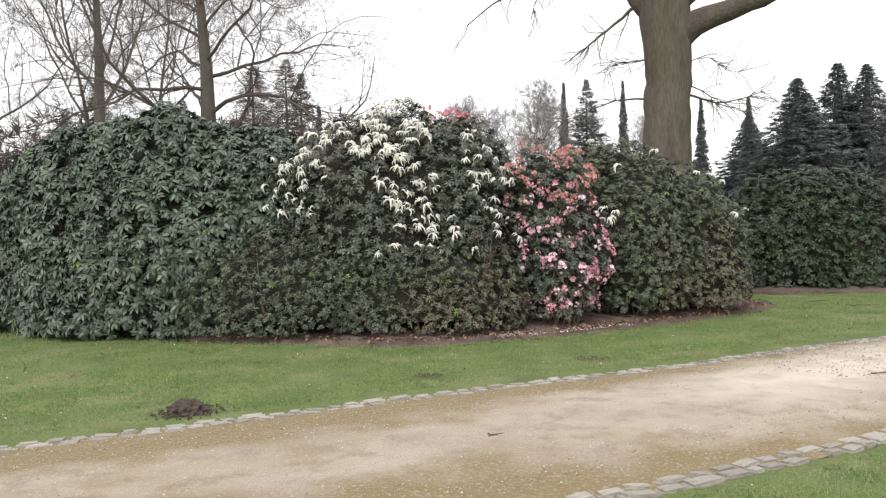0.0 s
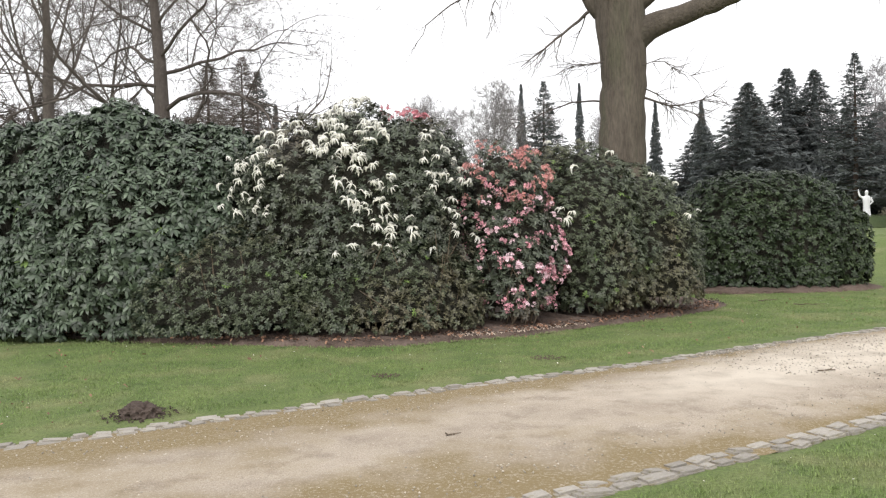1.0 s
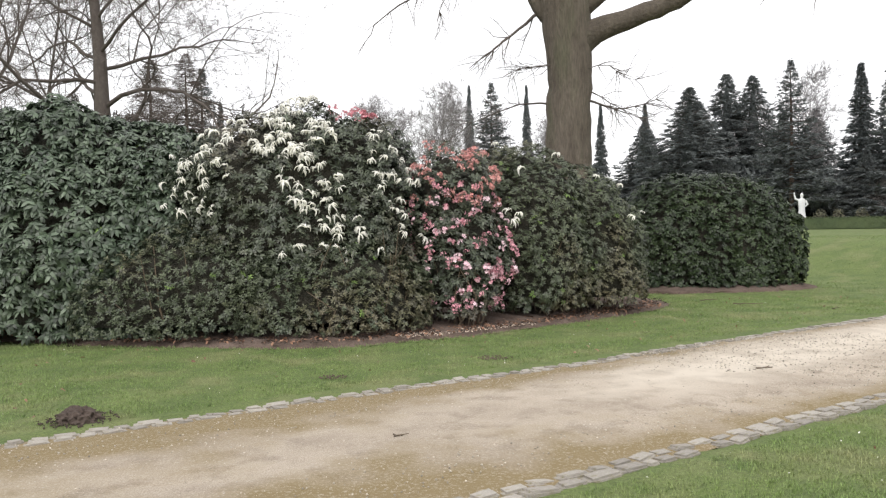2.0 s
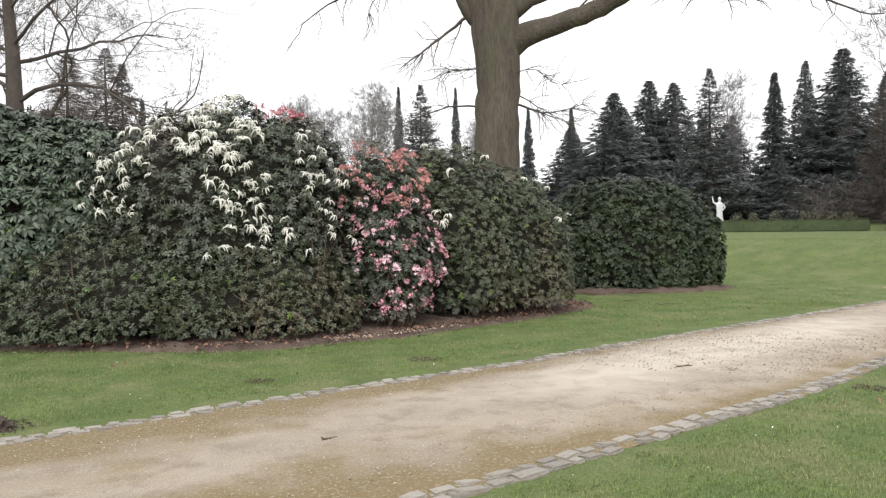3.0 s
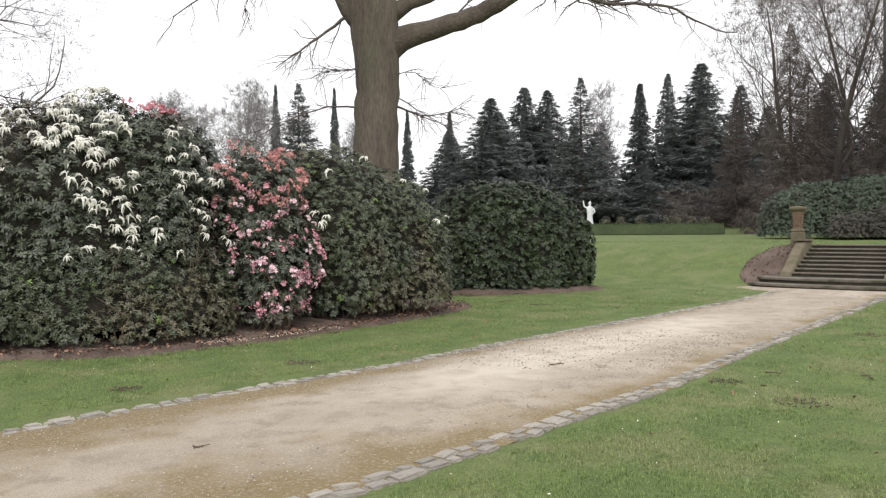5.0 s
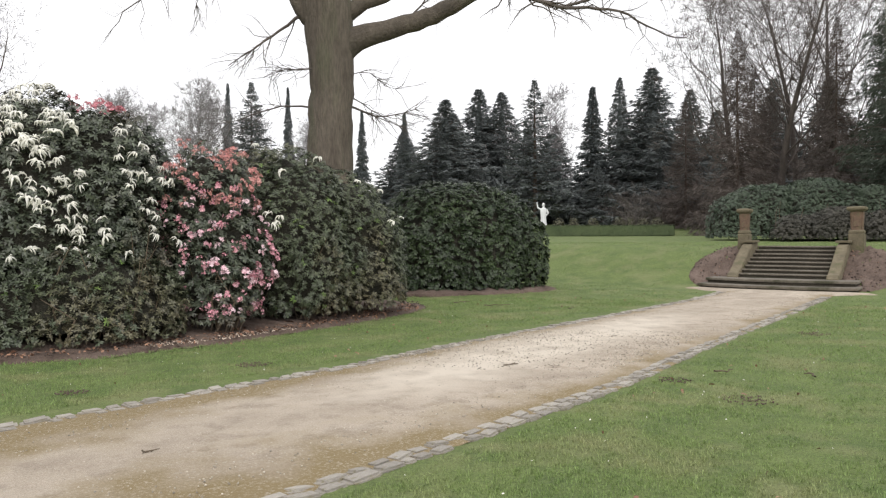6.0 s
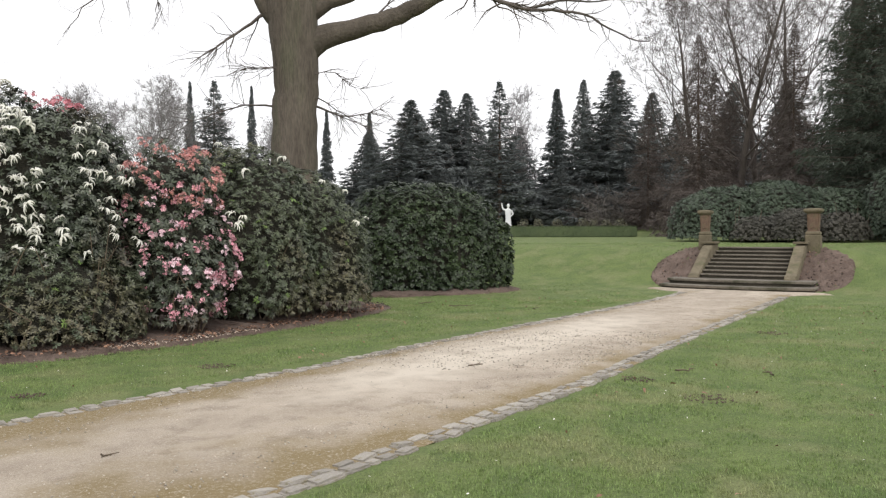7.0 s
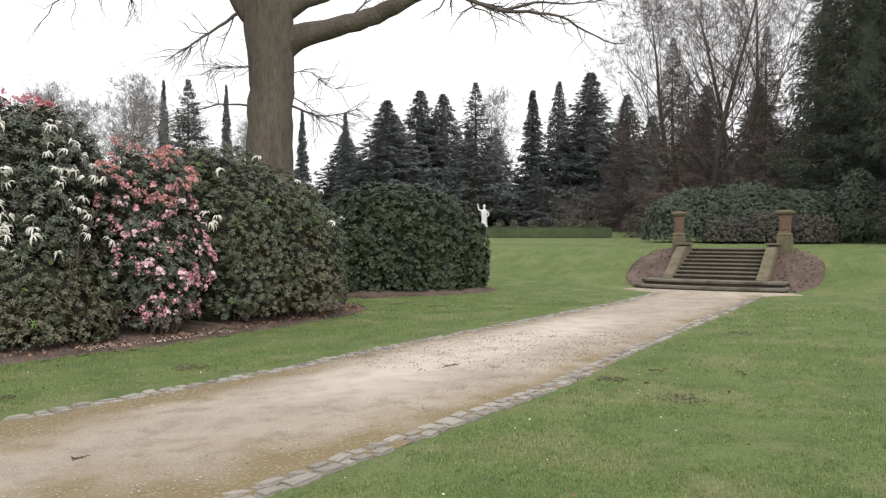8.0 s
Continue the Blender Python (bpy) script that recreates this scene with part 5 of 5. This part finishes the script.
for i, (x, y, l, t) in enumerate([(4.68, 8.43, 0.24, 10), (6.7, 7.0, 0.28, 0), (7.4, 6.4, 0.2, 70), (8.3, 15.6, 0.6, -10), (7.9, 16.6, 0.5, 15), (9.4, 14.3, 0.3, 30), (0.35, 6.2, 0.08, -30)]):
    stick(x, y, l, t, i)


def litter(name, label, category, material, P, size, seed, template):
    rng = np.random.default_rng(seed)
    axis = np.tile([0, 0, 1.0], (len(P), 1)) + rng.normal(0, 0.35, P.shape)
    v, f = scatter(*template, P, frames_from(axis, rng.uniform(0, 6.28, len(P))), rng.uniform(*size, len(P)))
    tagged(sub(name, raw_mesh(name, v, f, material)), label, category, kind="stuff")


def ground_points(rng, n, xr, yr, test, lift):
    x, y = rng.uniform(*xr, n), rng.uniform(*yr, n)
    ok = test(x, y)
    x, y = x[ok], y[ok]
    return np.column_stack([x, y, land(x, y) + lift])


rng = np.random.default_rng(101)
bed_only = lambda x, y: inside(BED_S, x, y)
front = lambda x, y: inside(BED_S, x, y) & ~inside(np.asarray(BED) + np.array([0, 0.9]), x, y)
DRY = leaf_template(1.0, 0.5, 0.5, 0.2)
litter("dead_leaves", "brown dead leaves scattered on the soil", "leaf litter", DEAD_LEAF, ground_points(rng, 9000, (-9, 6.5), (11.4, 17), front, 0.07), (0.04, 0.09), 1, DRY)
litter("dead_leaves", "heap of brown dead leaves under the large rhododendron", "leaf litter", DEAD_LEAF, ground_points(rng, 2500, (-9.5, -5), (13, 16.5), front, 0.11), (0.06, 0.13), 2, DRY)
litter("fallen_petals", "pale fallen petals below the pink rhododendron", "petals", PETAL_FALLEN,
       ground_points(rng, 2000, (0.7, 3.2), (11.8, 13.4), lambda x, y: front(x, y) & (np.hypot(x - 1.9, y - 12.7) < 1.3), 0.05), (0.02, 0.045), 3, DRY)
lawn = lambda x, y: ~on_path(x, y, 0.33) & ~inside(BED_S, x, y) & ~inside(BED_TWO_S, x, y)
litter("dead_leaves", "few dry leaves lying on the lawn", "leaf litter", DEAD_LEAF, ground_points(rng, 520, (-6, 16), (3.5, 17), lawn, 0.03), (0.03, 0.07), 4, DRY)
litter("daisies", "tiny white daisies and specks in the lawn", "flowers", WHITE_PETAL, ground_points(rng, 620, (-6, 16), (3.5, 17), lawn, 0.035), (0.010, 0.024), 5, DRY)
PEB = (np.array([(1, 0, 0), (-0.3, 0.8, 0), (-0.6, -0.7, 0), (0.1, 0, 0.7), (0, 0, -0.4)]), np.array([(0, 1, 3), (1, 2, 3), (2, 0, 3), (1, 0, 4), (2, 1, 4), (0, 2, 4)]))
path_in = lambda x, y: on_path(x, y, -0.15)
litter("loose_gravel", "loose pale pebbles on the path", "gravel", PEBBLE, ground_points(rng, 26000, (-4, 17), (3.5, 16.5), path_in, 0.03), (0.004, 0.014), 6, PEB)
litter("loose_gravel", "drift of coarser pale gravel on the worn part of the path", "gravel", PEBBLE,
       ground_points(rng, 9000, (2.5, 10), (6, 12.5), lambda x, y: path_in(x, y) & (np.hypot((x - 6.2), (y - 9.4) * 1.5) < 2.6), 0.035), (0.006, 0.018), 7, PEB)

def beside_steps(x, y):
    s = (x - STAIR_FOOT.x) * STAIR_IN.x + (y - STAIR_FOOT.y) * STAIR_IN.y
    w = np.abs((x - STAIR_FOOT.x) * STAIR_ACROSS.x + (y - STAIR_FOOT.y) * STAIR_ACROSS.y)
    return (w > 1.6) & (w < 2.75) & (((w - 1.3) / 1.6) ** 2 + ((s - 1.75) / 1.5) ** 2 < 1)


litter("soil_clods", "clods and dry bits on the bare bank", "clods", DARK_SOIL, ground_points(rng, 2500, (14, 23), (12, 21), beside_steps, 0.05), (0.015, 0.05), 8, PEB)
litter("dead_leaves", "dead leaves on the bare bank beside the steps", "leaf litter", DEAD_LEAF, ground_points(rng, 900, (14, 23), (12, 21), beside_steps, 0.06), (0.04, 0.09), 9, DRY)
litter("soil_clods", "small clods and chips on the bed", "clods", DARK_SOIL, ground_points(rng, 6000, (-8, 7), (11.4, 17), front, 0.06), (0.01, 0.035), 10, PEB)

for i, (px, py, pr) in enumerate([(5.85, 5.75, 0.30), (1.86, 10.0, 0.22), (-0.19, 9.04, 0.18), (-2.45, 7.42, 0.36), (5.9, 6.9, 0.2), (10.6, 9.1, 0.26)]):
    litter("soil_crumbs", "crumbs of soil and dry grass on a worn spot of lawn", "soil", DARK_SOIL if i == 3 else SOIL,
           ground_points(rng, 420 if i == 3 else 130, (px - pr, px + pr), (py - pr, py + pr), lambda x, y: np.hypot(x - px, y - py) < pr * (0.5 + 0.5 * np.abs(np.sin(x * 31 + y * 17))), 0.005), (0.008, 0.02), 20 + i, PEB)


def grass():
    """Short mown blades over the near lawn, thinning with distance."""
    rng = np.random.default_rng(110)
    pieces = []
    for k in range(5):
        a, l = rng.uniform(0, 6.28), rng.uniform(0.5, 1.0)
        q = np.array([rng.normal(0, 0.5), rng.normal(0, 0.5), 0])
        e = q + np.array([math.cos(a) * l * 0.5, math.sin(a) * l * 0.5, l])
        s = np.array([-math.sin(a), math.cos(a), 0]) * 0.09
        pieces.append((np.array([q - s, q + s, e]), np.array([[0, 1, 2]])))
    tv, tf = merge(pieces)
    n = 190000
    r = 2.2 + 17.8 * rng.uniform(0, 1, n) ** 1.15
    a = rng.uniform(radians(-34), radians(63), n) + rng.normal(0, 0.06, n)
    x, y = np.sin(a) * r, np.cos(a) * r
    ok = lawn(x, y) & (land(x, y) < 0.9)
    x, y, r = x[ok], y[ok], r[ok]
    P = np.column_stack([x, y, land(x, y) - 0.015])
    axis = np.tile([0, 0, 1.0], (len(P), 1)) + rng.normal(0, 0.18, P.shape)
    v, f = scatter(tv, tf, P, frames_from(axis, rng.uniform(0, 6.28, len(P))), rng.uniform(0.018, 0.036, len(P)) * (0.9 + r * 0.018))
    n = 34000
    r, a = rng.uniform(17, 36, n), rng.uniform(radians(14), radians(61), n)
    x, y = np.sin(a) * r, np.cos(a) * r
    s = (x - STAIR_FOOT.x) * STAIR_IN.x + (y - STAIR_FOOT.y) * STAIR_IN.y
    w = np.abs((x - STAIR_FOOT.x) * STAIR_ACROSS.x + (y - STAIR_FOOT.y) * STAIR_ACROSS.y)
    ok = lawn(x, y) & ~((w < 3.0) & (s > -1.2) & (s < 3.5))
    P = np.column_stack([x, y, land(x, y) - 0.015])[ok]
    axis = np.tile([0, 0, 1.0], (len(P), 1)) + rng.normal(0, 0.2, P.shape)
    far = scatter(tv, tf, P, frames_from(axis, rng.uniform(0, 6.28, len(P))), rng.uniform(0.025, 0.045, len(P)))
    v, f = merge([(v, f), far])
    tagged(sub("grass", raw_mesh("grass", v, f, BLADE)), "short mown grass blades", "grass", kind="stuff")


grass()
